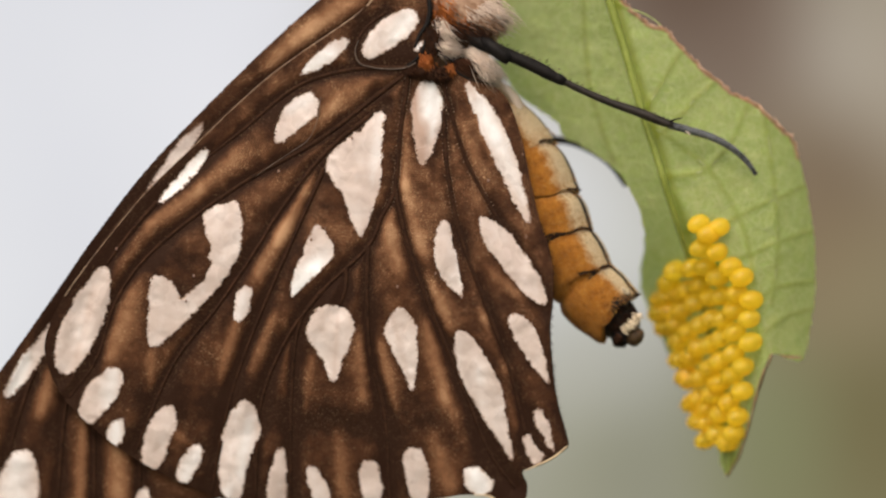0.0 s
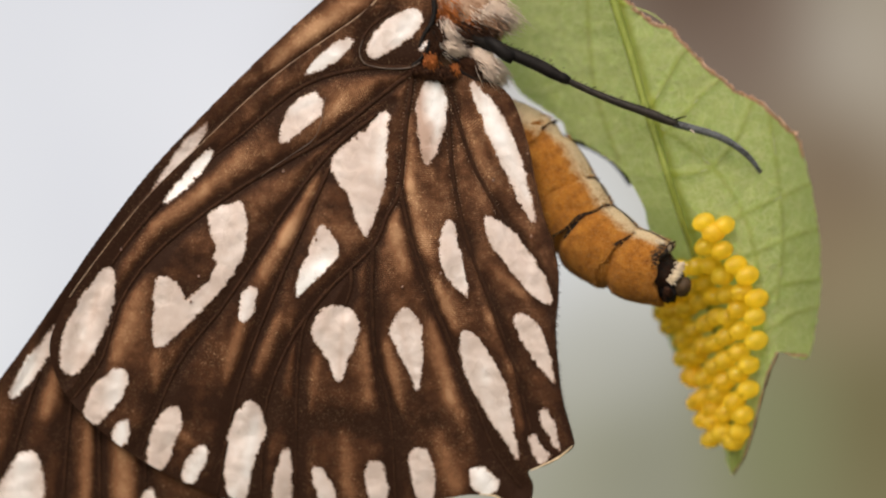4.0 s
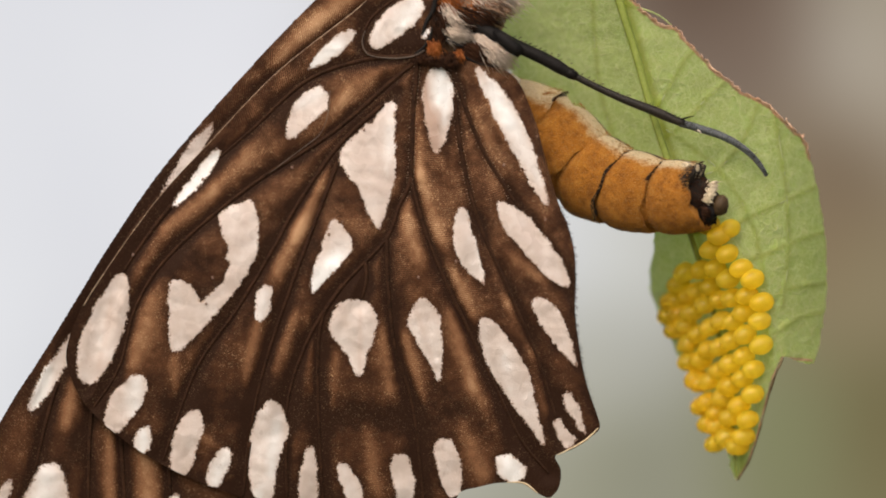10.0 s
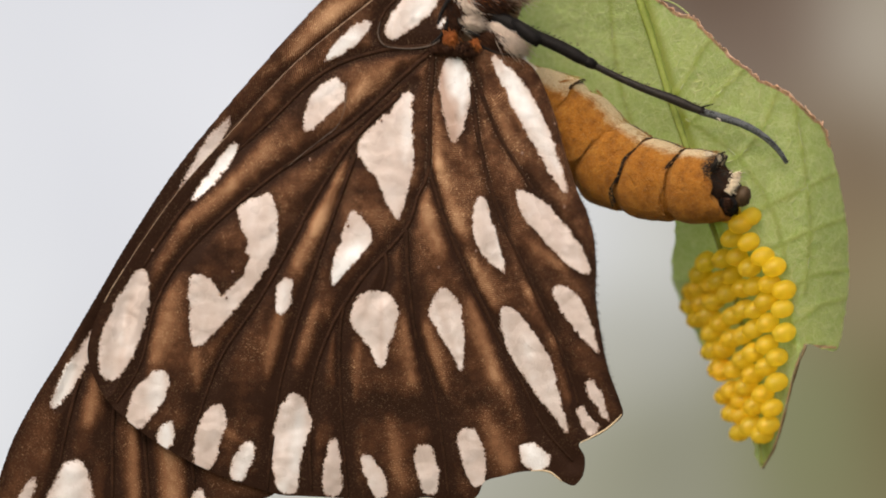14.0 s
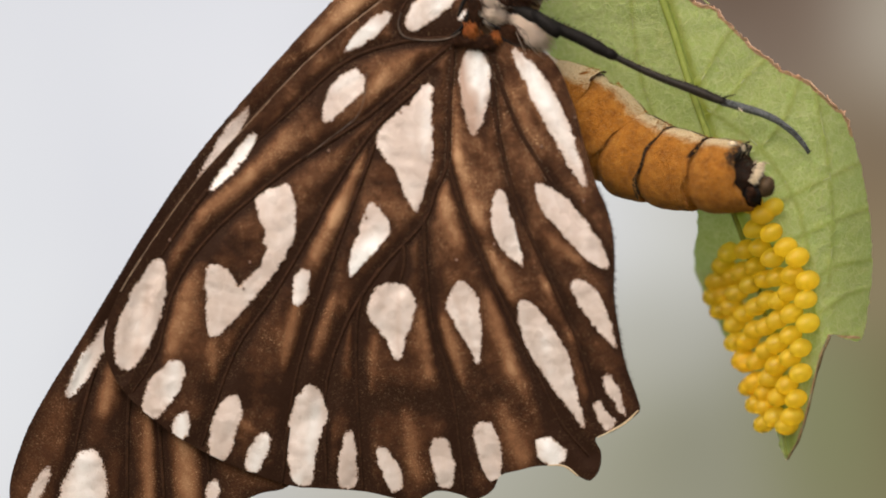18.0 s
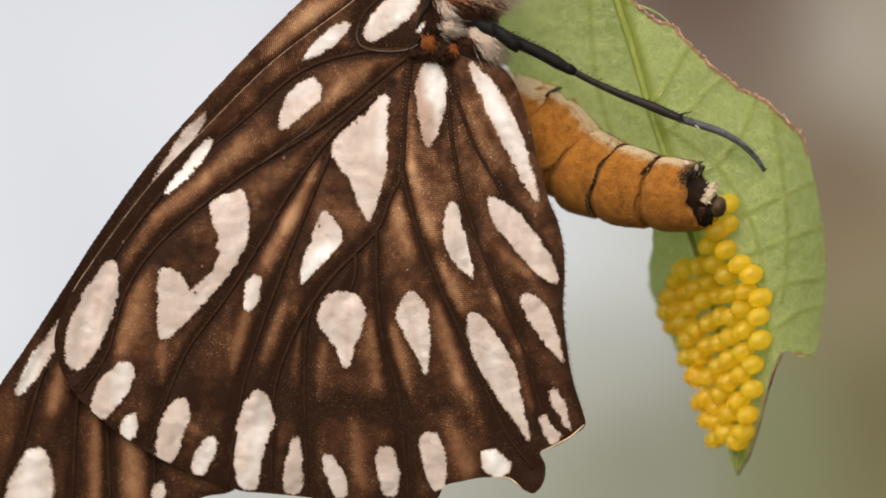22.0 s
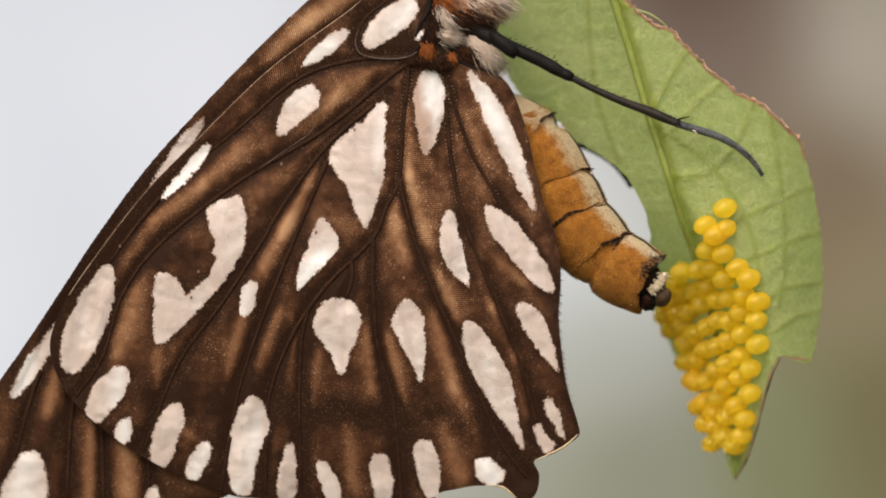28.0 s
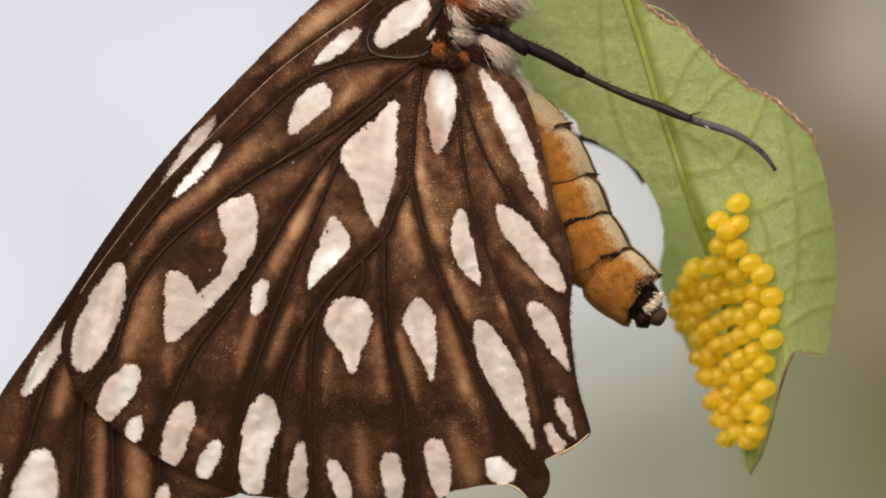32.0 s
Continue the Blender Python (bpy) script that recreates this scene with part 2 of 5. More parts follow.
def leaf_green():
    """Pale underside of a leaf: a fine net of veins, dry rusty rim."""
    mat, nt, ln, b = nodes_of("leaf_underside")
    v = mm_coords(nt, ln)
    net = nt.new("ShaderNodeTexVoronoi")
    net.feature, net.inputs["Scale"].default_value = "DISTANCE_TO_EDGE", 1.6
    warp = nt.new("ShaderNodeVectorMath")
    warp.operation = "ADD"
    nz = nt.new("ShaderNodeTexNoise")
    nz.inputs["Scale"].default_value = 1.1
    ln.new(v, nz.inputs["Vector"])
    ln.new(v, warp.inputs[0])
    ln.new(nz.outputs["Color"], warp.inputs[1])
    ln.new(warp.outputs[0], net.inputs["Vector"])
    line = ramp(nt, ln, net.outputs["Distance"], (0.0, (1.0,)), (0.09, (0.0,)))
    net2 = nt.new("ShaderNodeTexVoronoi")
    net2.feature, net2.inputs["Scale"].default_value = "DISTANCE_TO_EDGE", 4.0
    ln.new(warp.outputs[0], net2.inputs["Vector"])
    line2 = ramp(nt, ln, net2.outputs["Distance"], (0.0, (1.0,)), (0.12, (0.0,)))
    line = maths(nt, ln, "MULTIPLY_ADD", line2, 0.5, maths(nt, ln, "MULTIPLY", line, 0.7))
    fine = noise_tex(nt, ln, v, 12.0, 4, 0.6)
    big = noise_tex(nt, ln, v, 0.35, 3)
    col = ramp(nt, ln, big, (0.3, (0.475, 0.595, 0.17)), (0.7, (0.575, 0.69, 0.25)))
    col = mixed(nt, ln, maths(nt, ln, "MULTIPLY", maths(nt, ln, "SUBTRACT", fine, 0.40), 2.4), col, (0.66, 0.74, 0.38))
    col = mixed(nt, ln, maths(nt, ln, "MULTIPLY", line, 0.55), col, (0.74, 0.80, 0.44))
    # olive of the veins, also used for the shade painted beside the midrib
    col = mixed(nt, ln, attr(nt, "vein"), col, (0.38, 0.44, 0.075))
    rim = maths(nt, ln, "MULTIPLY_ADD", maths(nt, ln, "SUBTRACT", fine, 0.5), 0.9, attr(nt, "rim"))
    col = mixed(nt, ln, ramp(nt, ln, rim, (0.35, (0.0,)), (0.6, (1.0,))), col, (0.62, 0.40, 0.26))
    ln.new(col, b.inputs["Base Color"])
    b.inputs["Roughness"].default_value = 0.5
    b.inputs["Subsurface Weight"].default_value = 0.2
    b.inputs["Subsurface Radius"].default_value = (0.4, 0.8, 0.2)
    b.inputs["Subsurface Scale"].default_value = 0.3 * MM
    h = maths(nt, ln, "MULTIPLY_ADD", line, 0.3, fine)
    bumped(nt, ln, b, h, 1.0, 0.11)
    thin = nt.new("ShaderNodeBsdfTranslucent")
    ln.new(mixed(nt, ln, 1.0, col, (1.20, 1.25, 0.92), "MULTIPLY"), thin.inputs[0])
    mix = nt.new("ShaderNodeMixShader")
    mix.inputs[0].default_value = 0.58
    ln.new(b.outputs[0], mix.inputs[1])
    ln.new(thin.outputs[0], mix.inputs[2])
    ln.new(mix.outputs[0], nt["Material Output"].inputs[0])
    return mat


BROWN, PALE = wing_brown(), wing_white()
VEIN = speckled("dark_wing_vein", (0.017, 0.009, 0.0056), (0.055, 0.026, 0.015), 0.75, 14.0, spec=0.06)
SKIN, EGG, LEAF = abdomen_skin(), egg_shell(), leaf_green()
BLACK = speckled("black_chitin", (0.004, 0.0038, 0.004), (0.016, 0.014, 0.014), 0.55, 12.0, 0.05, spec=0.12)
GREY = speckled("slate_grey_chitin", (0.04, 0.046, 0.052), (0.14, 0.154, 0.168), 0.42, 10.0)
CREAM = speckled("cream_hair", (0.88, 0.77, 0.68), (0.96, 0.88, 0.81), 0.7, 6.0, thin=0.5, spec=0.2)
RUST = speckled("rust_orange_hair", (0.26, 0.075, 0.016), (0.60, 0.20, 0.04), 0.7, 6.0, thin=0.3)
UMBER = speckled("dark_brown_hair", (0.016, 0.008, 0.005), (0.075, 0.03, 0.014), 0.7, 6.0, spec=0.15)
TAUPE = speckled("taupe_fur", (0.20, 0.11, 0.065), (0.48, 0.34, 0.25), 0.8, 5.0, spec=0.1)
DUSK = speckled("dark_grey_chitin", (0.009, 0.0075, 0.0065), (0.036, 0.03, 0.026), 0.5, 10.0, spec=0.3)
RIB = speckled("leaf_vein_green", (0.48, 0.57, 0.22), (0.60, 0.68, 0.33), 0.5, 5.0, thin=0.4)
MIDRIB_GREEN = speckled("olive_midrib", (0.18, 0.235, 0.035), (0.27, 0.335, 0.07), 0.5, 3.0)
RIM_TAN = speckled("pale_wing_rim", (0.10, 0.055, 0.03), (0.45, 0.33, 0.22), 0.6, 5.0)
DRIED = speckled("dry_leaf_rim", (0.56, 0.32, 0.21), (0.80, 0.58, 0.43), 0.8, 5.0, thin=0.3)
TORN = speckled("brown_torn_rim", (0.07, 0.045, 0.02), (0.22, 0.16, 0.07), 0.7, 6.0)
KNOB = speckled("brown_horny_knob", (0.028, 0.018, 0.010), (0.085, 0.054, 0.028), 0.5, 6.0, spec=0.2)
GROUND = speckled("mossy_soil", (0.06, 0.055, 0.03), (0.11, 0.12, 0.05), 0.9, 0.05, 1.0)


# ---- builders ----
def part(name, bm, material, parent, label=""):
    me = bpy.data.meshes.new(name)
    bm.to_mesh(me)
    bm.free()
    for p in me.polygons:
        p.use_smooth = True
    me.materials.append(material)
    ob = new(name, me)
    ob.parent = parent
    if label:
        ob["label"] = label
    return ob


def mesh_part(name, co, quads, material, parent, floats=(), label=""):
    """A mesh from numpy arrays, with named float attributes."""
    me = bpy.data.meshes.new(name)
    used = np.unique(quads)
    back = np.full(len(co), -1)
    back[used] = np.arange(len(used))
    co, quads = co[used], back[quads]
    n = quads.shape[1]
    me.vertices.add(len(co))
    me.vertices.foreach_set("co", co.astype(np.float32).ravel())
    me.loops.add(quads.size)
    me.loops.foreach_set("vertex_index", quads.astype(np.int32).ravel())
    me.polygons.add(len(quads))
    me.polygons.foreach_set("loop_start", np.arange(0, quads.size, n, dtype=np.int32))
    me.polygons.foreach_set("use_smooth", np.ones(len(quads), dtype=bool))
    me.update(calc_edges=True)
    for key, values in floats:
        a = me.attributes.new(key, "FLOAT", "POINT")
        a.data.foreach_set("value", values[used].astype(np.float32))
    me.validate()
    me.materials.append(material)
    ob = new(name, me)
    ob.parent = parent
    if label:
        ob["label"] = label
    return ob


def smooth_line(pts, step=6.0, closed=False):
    """A Catmull-Rom line through plan points, sampled about every step units."""
    p = [np.array(q, float) for q in pts]
    n = len(p)
    out = []
    for i in range(n if closed else n - 1):
        if closed:
            a, b, c, d = p[i - 1], p[i], p[(i + 1) % n], p[(i + 2) % n]
        else:
            a, b, c, d = p[max(i - 1, 0)], p[i], p[i + 1], p[min(i + 2, n - 1)]
        m = max(2, int(np.hypot(*(c - b)[:2]) / step))
        for k in range(m):
            t = k / m
            out.append(0.5 * (2 * b + (c - a) * t + (2 * a - 5 * b + 4 * c - d) * t * t + (3 * b - a - 3 * c + d) * t ** 3))
    if not closed:
        out.append(p[-1])
    return np.array(out)


def inside(line, X, Y):
    r = np.zeros(X.shape, bool)
    x0, y0 = line[-1][:2]
    for x1, y1 in line[:, :2]:
        hit = (y0 > Y) != (y1 > Y)
        with np.errstate(divide="ignore", invalid="ignore"):
            r ^= hit & (X < (x1 - x0) * (Y - y0) / (y1 - y0 + 1e-12) + x0)
        x0, y0 = x1, y1
    return r


def line_distance(line, X, Y, reach):
    """Distance to a line, worked out near it only; farther off it is reach."""
    d = np.full(X.shape, float(reach))
    for (x0, y0), (x1, y1) in zip(line[:-1, :2], line[1:, :2]):
        near = (X > min(x0, x1) - reach) & (X < max(x0, x1) + reach) & (Y > min(y0, y1) - reach) & (Y < max(y0, y1) + reach)
        if not near.any():
            continue
        px, py = X[near], Y[near]
        dx, dy = x1 - x0, y1 - y0
        t = np.clip(((px - x0) * dx + (py - y0) * dy) / (dx * dx + dy * dy + 1e-9), 0, 1)
        d[near] = np.minimum(d[near], np.hypot(px - x0 - t * dx, py - y0 - t * dy))
    return d


def lumps(X, Y, size, seed):
    """Smooth random field, -1 to 1, with lumps of about that size."""
    g = np.random.default_rng(seed).uniform(-1, 1, (160, 160))
    u, v = (X / size) % 159, (Y / size) % 159
    i, j = u.astype(int), v.astype(int)
    fu, fv = u - i, v - j
    fu, fv = fu * fu * (3 - 2 * fu), fv * fv * (3 - 2 * fv)
    return (g[i, j] * (1 - fu) + g[i + 1, j] * fu) * (1 - fv) + (g[i, j + 1] * (1 - fu) + g[i + 1, j + 1] * fu) * fv


def blade(X, Y, x0, y0, x1, y1, far, near, soft=0.0):
    """A tapering patch about an axis: half widths on its left (far) and right (near) side at even stations.
    Hard: a mask; soft: a smooth hump, 1 on the axis."""
    ln = math.hypot(x1 - x0, y1 - y0)
    dx, dy = (x1 - x0) / ln, (y1 - y0) / ln
    t = ((X - x0) * dx + (Y - y0) * dy) / ln
    d = (X - x0) * dy - (Y - y0) * dx
    st = np.linspace(0, 1, len(far))
    if soft:
        w = np.interp(t, st, near)
        e = np.where(t < 0, -t * ln, np.where(t > 1, (t - 1) * ln, 0.0))
        return np.exp(-(d / w) ** 2 - (e / soft) ** 2)
    pts = [(x0 + dx * ln * a + dy * w, y0 + dy * ln * a - dx * w) for a, w in zip(st, near)]
    pts += [(x0 + dx * ln * a - dy * w, y0 + dy * ln * a + dx * w) for a, w in zip(st[::-1], far[::-1])]
    ring = smooth_line(pts, 5.0, True)
    m = np.zeros(X.shape, bool)
    box = (X > ring[:, 0].min() - 6) & (X < ring[:, 0].max() + 6) & (Y > ring[:, 1].min() - 6) & (Y < ring[:, 1].max() + 6)
    bx, by = X[box], Y[box]
    m[box] = inside(ring, bx + 3.4 * lumps(bx, by, 3.3, 5) + 2.0 * lumps(bx, by, 14.0, 6), by + 3.4 * lumps(bx, by, 3.3, 7) + 2.0 * lumps(bx, by, 14.0, 8))
    return m


def tube_part(name, pts, radii, material, parent, origin, sides=8, label="", flat=1.0):
    """A tapering tube along plan points (x, y, depth); radii in units."""
    bm = bmesh.new()
    ring_prev = None
    P = [spot_at(*p) - origin for p in pts]
    rr = np.interp(np.linspace(0, 1, len(P)), np.linspace(0, 1, len(radii)), radii)
    up = Vector((0, 1, 0))
    for i, p in enumerate(P):
        d = (P[min(i + 1, len(P) - 1)] - P[max(i - 1, 0)]).normalized()
        s = d.cross(up).normalized()
        u = s.cross(d).normalized()
        ring = [bm.verts.new(p + (s * math.cos(a) + u * math.sin(a) * flat) * rr[i] * UNIT) for a in (2 * math.pi * k / sides for k in range(sides))]
        if ring_prev:
            for k in range(sides):
                bm.faces.new((ring_prev[k], ring_prev[(k + 1) % sides], ring[(k + 1) % sides], ring[k]))
        else:
            bm.faces.new(ring[::-1])
        ring_prev = ring
    bm.faces.new(ring_prev)
    bmesh.ops.recalc_face_normals(bm, faces=bm.faces)
    return part(name, bm, material, parent, label)


def hairs(name, roots, material, parent, width, label="", bend=0.25, seed=3):
    """Many tapering hairs in one mesh. roots: (start, end) pairs in metres in the parent's space."""
    rng = np.random.default_rng(seed)
    co, tri = [], []
    for a, b in roots:
        d = b - a
        side = d.cross(Vector((0, 1, 0)))
        if side.length < 1e-9:
            side = Vector((1, 0, 0))
        side = side.normalized() * width * UNIT
        mid = a + d * 0.55 + Vector(rng.normal(0, 1, 3)) * d.length * bend * 0.4
        k = len(co)
        up = Vector((0, -width * UNIT, 0))
        co += [a - side, a + side, a + up, mid - side * 0.7, mid + side * 0.7, mid + up * 0.7, b]
        for i, j in ((0, 1), (1, 2), (2, 0)):
            tri += [(k + i, k + j, k + 3 + j), (k + i, k + 3 + j, k + 3 + i), (k + 3 + i, k + 3 + j, k + 6)]
    return mesh_part(name, np.array([tuple(c) for c in co]), np.array(tri), material, parent, label=label)


# ---- setting: ground and a glowing sheet for the blurred distance ----
bm = bmesh.new()
bmesh.ops.create_grid(bm, x_segments=8, y_segments=8, size=60)
ground = part("ground", bm, GROUND, None)
ground.location.z = -0.9
tagged(ground, "mossy brown soil far below the leaf", "ground", kind="structure")


def distance_sheet():
    """Glowing sheet close behind, painted as far, out-of-focus surroundings: pale sky, with brown and olive undergrowth
    to one side.
    """
    mat, nt, ln, b = nodes_of("glowing_backdrop")
    c = nt.new("ShaderNodeVertexColor")
    c.layer_name = "tint"
    v = mm_coords(nt, ln)
    n = noise_tex(nt, ln, v, 0.09, 2, 0.5, (1.0, 1.0, 0.4))
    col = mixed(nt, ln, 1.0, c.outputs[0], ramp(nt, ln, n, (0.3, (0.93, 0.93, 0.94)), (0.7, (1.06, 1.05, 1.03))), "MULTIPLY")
    # the painted tints are given off as light, undergrowth included
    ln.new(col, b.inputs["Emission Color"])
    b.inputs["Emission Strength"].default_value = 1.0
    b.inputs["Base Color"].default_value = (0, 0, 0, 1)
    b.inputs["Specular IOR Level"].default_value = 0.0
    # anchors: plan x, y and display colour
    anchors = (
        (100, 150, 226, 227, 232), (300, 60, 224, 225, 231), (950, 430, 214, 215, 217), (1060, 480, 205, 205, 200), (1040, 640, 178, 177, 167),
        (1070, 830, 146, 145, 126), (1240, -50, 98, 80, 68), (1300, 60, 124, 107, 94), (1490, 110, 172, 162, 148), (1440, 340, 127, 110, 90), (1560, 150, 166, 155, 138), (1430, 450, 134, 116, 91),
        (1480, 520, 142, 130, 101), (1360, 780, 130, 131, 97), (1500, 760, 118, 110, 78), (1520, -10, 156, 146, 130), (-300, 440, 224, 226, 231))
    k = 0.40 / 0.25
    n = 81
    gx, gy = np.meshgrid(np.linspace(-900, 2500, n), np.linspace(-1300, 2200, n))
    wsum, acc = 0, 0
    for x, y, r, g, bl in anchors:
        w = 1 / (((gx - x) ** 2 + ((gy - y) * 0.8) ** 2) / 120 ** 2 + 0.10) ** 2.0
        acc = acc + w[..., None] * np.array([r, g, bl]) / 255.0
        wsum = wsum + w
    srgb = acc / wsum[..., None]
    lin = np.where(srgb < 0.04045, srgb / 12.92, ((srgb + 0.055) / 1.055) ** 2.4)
    co = np.stack([(gx - 784) * UNIT * k, np.full(gx.shape, 0.15), (441 - gy) * UNIT * k], -1).reshape(-1, 3)
    i = np.arange(n * n).reshape(n, n)
    q = np.stack([i[:-1, :-1], i[1:, :-1], i[1:, 1:], i[:-1, 1:]], -1).reshape(-1, 4)
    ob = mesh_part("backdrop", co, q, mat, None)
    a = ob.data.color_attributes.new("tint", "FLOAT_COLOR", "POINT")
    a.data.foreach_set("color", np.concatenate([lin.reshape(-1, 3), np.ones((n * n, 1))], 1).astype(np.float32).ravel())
    tagged(ob, "glowing sheet painted as out-of-focus pale sky with brown and olive undergrowth", "backdrop", kind="structure")


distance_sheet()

# ---- the leaf ----
LEAF_O = spot_at(1180, -80, 1.4)
MIDRIB = smooth_line([(1020, -160), (1038, -60), (1058, 20), (1085, 110), (1112, 210), (1140, 300), (1166, 390), (1195, 480), (1222, 580), (1240, 690), (1250, 780), (1256, 858)])


def leaf_depth(X, Y):
    """Depth of the blade: folded along the midrib, steeper towards the tip."""
    mx = np.interp(Y, MIDRIB[:, 1], MIDRIB[:, 0])
    pivot = mx + (np.clip((Y - 330) / 200, 0, 1)) * 90
    fold = np.maximum(0, pivot - X)
    right = np.maximum(0, X - pivot)
    wave = 0.12 * np.sin(Y / 90.0) * np.clip(right / 120, 0, 1)
    steep = 0.019 + 0.013 * np.clip((Y - 380) / 150, 0, 1)
    return 1.45 + steep * fold - 0.000012 * fold ** 2 + 0.0011 * right + 0.000004 * right ** 2 + wave + 0.00016 * np.maximum(0, X - 1305) ** 2


def build_leaf():
    leaf = new("leaf")
    leaf.location = LEAF_O
    tagged(leaf, "pale green leaf underside with rusty dry rim and notched tip", "leaf")
    edge = smooth_line([
        (1020, -170), (1042, -70), (1072, 0), (1100, 36), (1128, 58), (1155, 66), (1188, 101), (1225, 140), (1274, 180), (1312, 200), (1346, 232), (1382, 268),
        (1396, 320), (1408, 380), (1416, 440), (1419, 500), (1414, 570), (1404, 624), (1392, 660), (1364, 655), (1338, 649), (1322, 684), (1307, 735), (1293, 790),
        (1276, 835), (1257, 866), (1246, 846), (1238, 806), (1214, 742), (1186, 690), (1160, 652), (1127, 588), (1106, 517), (1114, 447), (1108, 397), (1085, 346),
        (1058, 311), (1013, 279), (975, 257), (958, 229), (906, 193), (864, 142), (836, 60), (834, -40), (880, -140), (960, -190)], 5.0, True)
    edge = edge + np.stack([lumps(edge[:, 0], edge[:, 1], 9, 51), lumps(edge[:, 0], edge[:, 1], 9, 52)], 1) * 2.2
    st = 3.0
    xs, ys = np.arange(815, 1440, st), np.arange(-200, 880, st)
    X, Y = np.meshgrid(xs, ys)
    r = inside(edge, X, Y)
    # keep every cell that touches the blade, then draw its outer corners onto the edge
    i = np.arange(X.size).reshape(X.shape)
    q = np.stack([i[:-1, :-1], i[1:, :-1], i[1:, 1:], i[:-1, 1:]], -1).reshape(-1, 4)
    rf = r.ravel()
    q = q[rf[q].sum(1) >= 2]
    X, Y = snapped(X, Y, r, q, edge)
    D = leaf_depth(X, Y)
    side = [smooth_line(p) for p in (
        [(1060, 20), (1120, 40), (1150, 62)], [(1118, 215), (1150, 160), (1175, 120), (1192, 104)], [(1130, 262), (1165, 238), (1210, 190), (1240, 165)],
        [(1150, 330), (1220, 320), (1270, 270), (1300, 205)], [(1120, 235), (1180, 275), (1240, 330), (1290, 420), (1310, 520)], [(1180, 430), (1250, 415), (1330, 380), (1400, 350)],
        [(1200, 500), (1290, 475), (1350, 450), (1412, 430)], [(1222, 580), (1300, 560), (1350, 530), (1415, 520)], [(1235, 650), (1320, 610), (1370, 580), (1410, 570)],
        [(1008, -60), (1012, 60), (1020, 160), (1040, 240), (1062, 300)], [(1330, 225), (1345, 330), (1352, 450), (1340, 560)])]
    dv = np.full(X.shape, 40.0)
    for s in side:
        dv = np.minimum(dv, line_distance(s, X, Y, 40))
    dm = line_distance(MIDRIB, X, Y, 40)
    # shade on the midrib's right flank, painted in through the vein colour
    beside = line_distance(MIDRIB + np.array((11.0, 0.0)), X, Y, 40)
    vein = 0.45 * np.exp(-(dv / 5.0) ** 2) + 0.85 * np.exp(-(beside / 8.0) ** 2)
    k0 = int(np.argmax(edge[:, 1] > 300))
    upper = edge[:k0]
    de = line_distance(upper[np.argsort(upper[:, 1])], X, Y, 40)
    lowr = line_distance(np.array([(1390.0, 655.0), (1338, 650), (1322, 684), (1307, 735), (1293, 790), (1276, 835), (1257, 866)]), X, Y, 30)
    rim = np.maximum(np.exp(-(de / 5.5) ** 2) * 1.1, np.exp(-(lowr / 3.0) ** 2) * 0.9)
    D = D - 0.05 * np.exp(-(dv / 7) ** 2) + 0.05 * lumps(X, Y, 22, 11) + 0.02 * lumps(X, Y, 9, 12) + rim * 0.12 * lumps(X, Y, 8, 13)
    grow = 1 + D / 250
    co = np.stack([(X - 784) * UNIT * grow, D * MM, (441 - Y) * UNIT * grow], -1).reshape(-1, 3) - np.array(LEAF_O)
    mesh_part("blade", co, q[:, ::-1], LEAF, leaf, (("vein", vein.ravel()), ("rim", rim.ravel())))
    line3 = [(x, y, float(leaf_depth(np.array(x), np.array(y))) - 0.05) for x, y in MIDRIB]
    tube_part("midrib", line3, (8, 7, 6, 5, 3), MIDRIB_GREEN, leaf, LEAF_O, 10, "olive raised midrib", 0.8)
    for s in side:
        ln3 = [(x, y, float(leaf_depth(np.array(x), np.array(y)))) for x, y in s]
        tube_part("side_vein", ln3, (2.2, 1.7, 1.0), RIB, leaf, LEAF_O, 6, "", 0.6)
    # crumpled dry rim in short pieces
    rng = np.random.default_rng(8)
    for seg in ([(1340, 650), (1326, 680), (1314, 715)], [(1314, 715), (1300, 768), (1288, 808)], [(1288, 808), (1276, 835), (1258, 864)]):
        pts = [(x, y, float(leaf_depth(np.array(x), np.array(y))) - 0.06) for x, y in smooth_line(seg, 5)]
        tube_part("torn_rim", pts, tuple(rng.uniform(0.7, 2.8, 6)), TORN, leaf, LEAF_O, 6, "dark brown torn edge")
    up = upper[np.argsort(upper[:, 1])]
    for k in range(0, len(up) - 4, 4):
        seg = up[k:k + 6]
        pts = [(x + rng.normal(0, 1.6), y + rng.normal(0, 1.6), float(leaf_depth(np.array(x), np.array(y))) + rng.normal(-0.05, 0.07)) for x, y in seg]
        tube_part("dry_rim", pts, tuple(rng.uniform(0.4, 2.3, 5)), DRIED, leaf, LEAF_O, 6, "curled rusty dry rim")
    return leaf


def snapped(X, Y, r, q, edge):
    """Moves the corners that lie outside onto the nearest point of the edge."""
    X, Y = X.copy().ravel(), Y.copy().ravel()
    out = np.unique(q)
    out = out[~r.ravel()[out]]
    a, b = edge[:, :2], np.roll(edge[:, :2], -1, 0)
    ab = b - a
    den = (ab ** 2).sum(1) + 1e-9
    for k in out:
        p = np.array((X[k], Y[k]))
        t = np.clip(((p - a) * ab).sum(1) / den, 0, 1)
        c = a + t[:, None] * ab
        d = ((c - p) ** 2).sum(1)
        X[k], Y[k] = c[d.argmin()]
    return X.reshape(r.shape), Y.reshape(r.shape)


build_leaf()


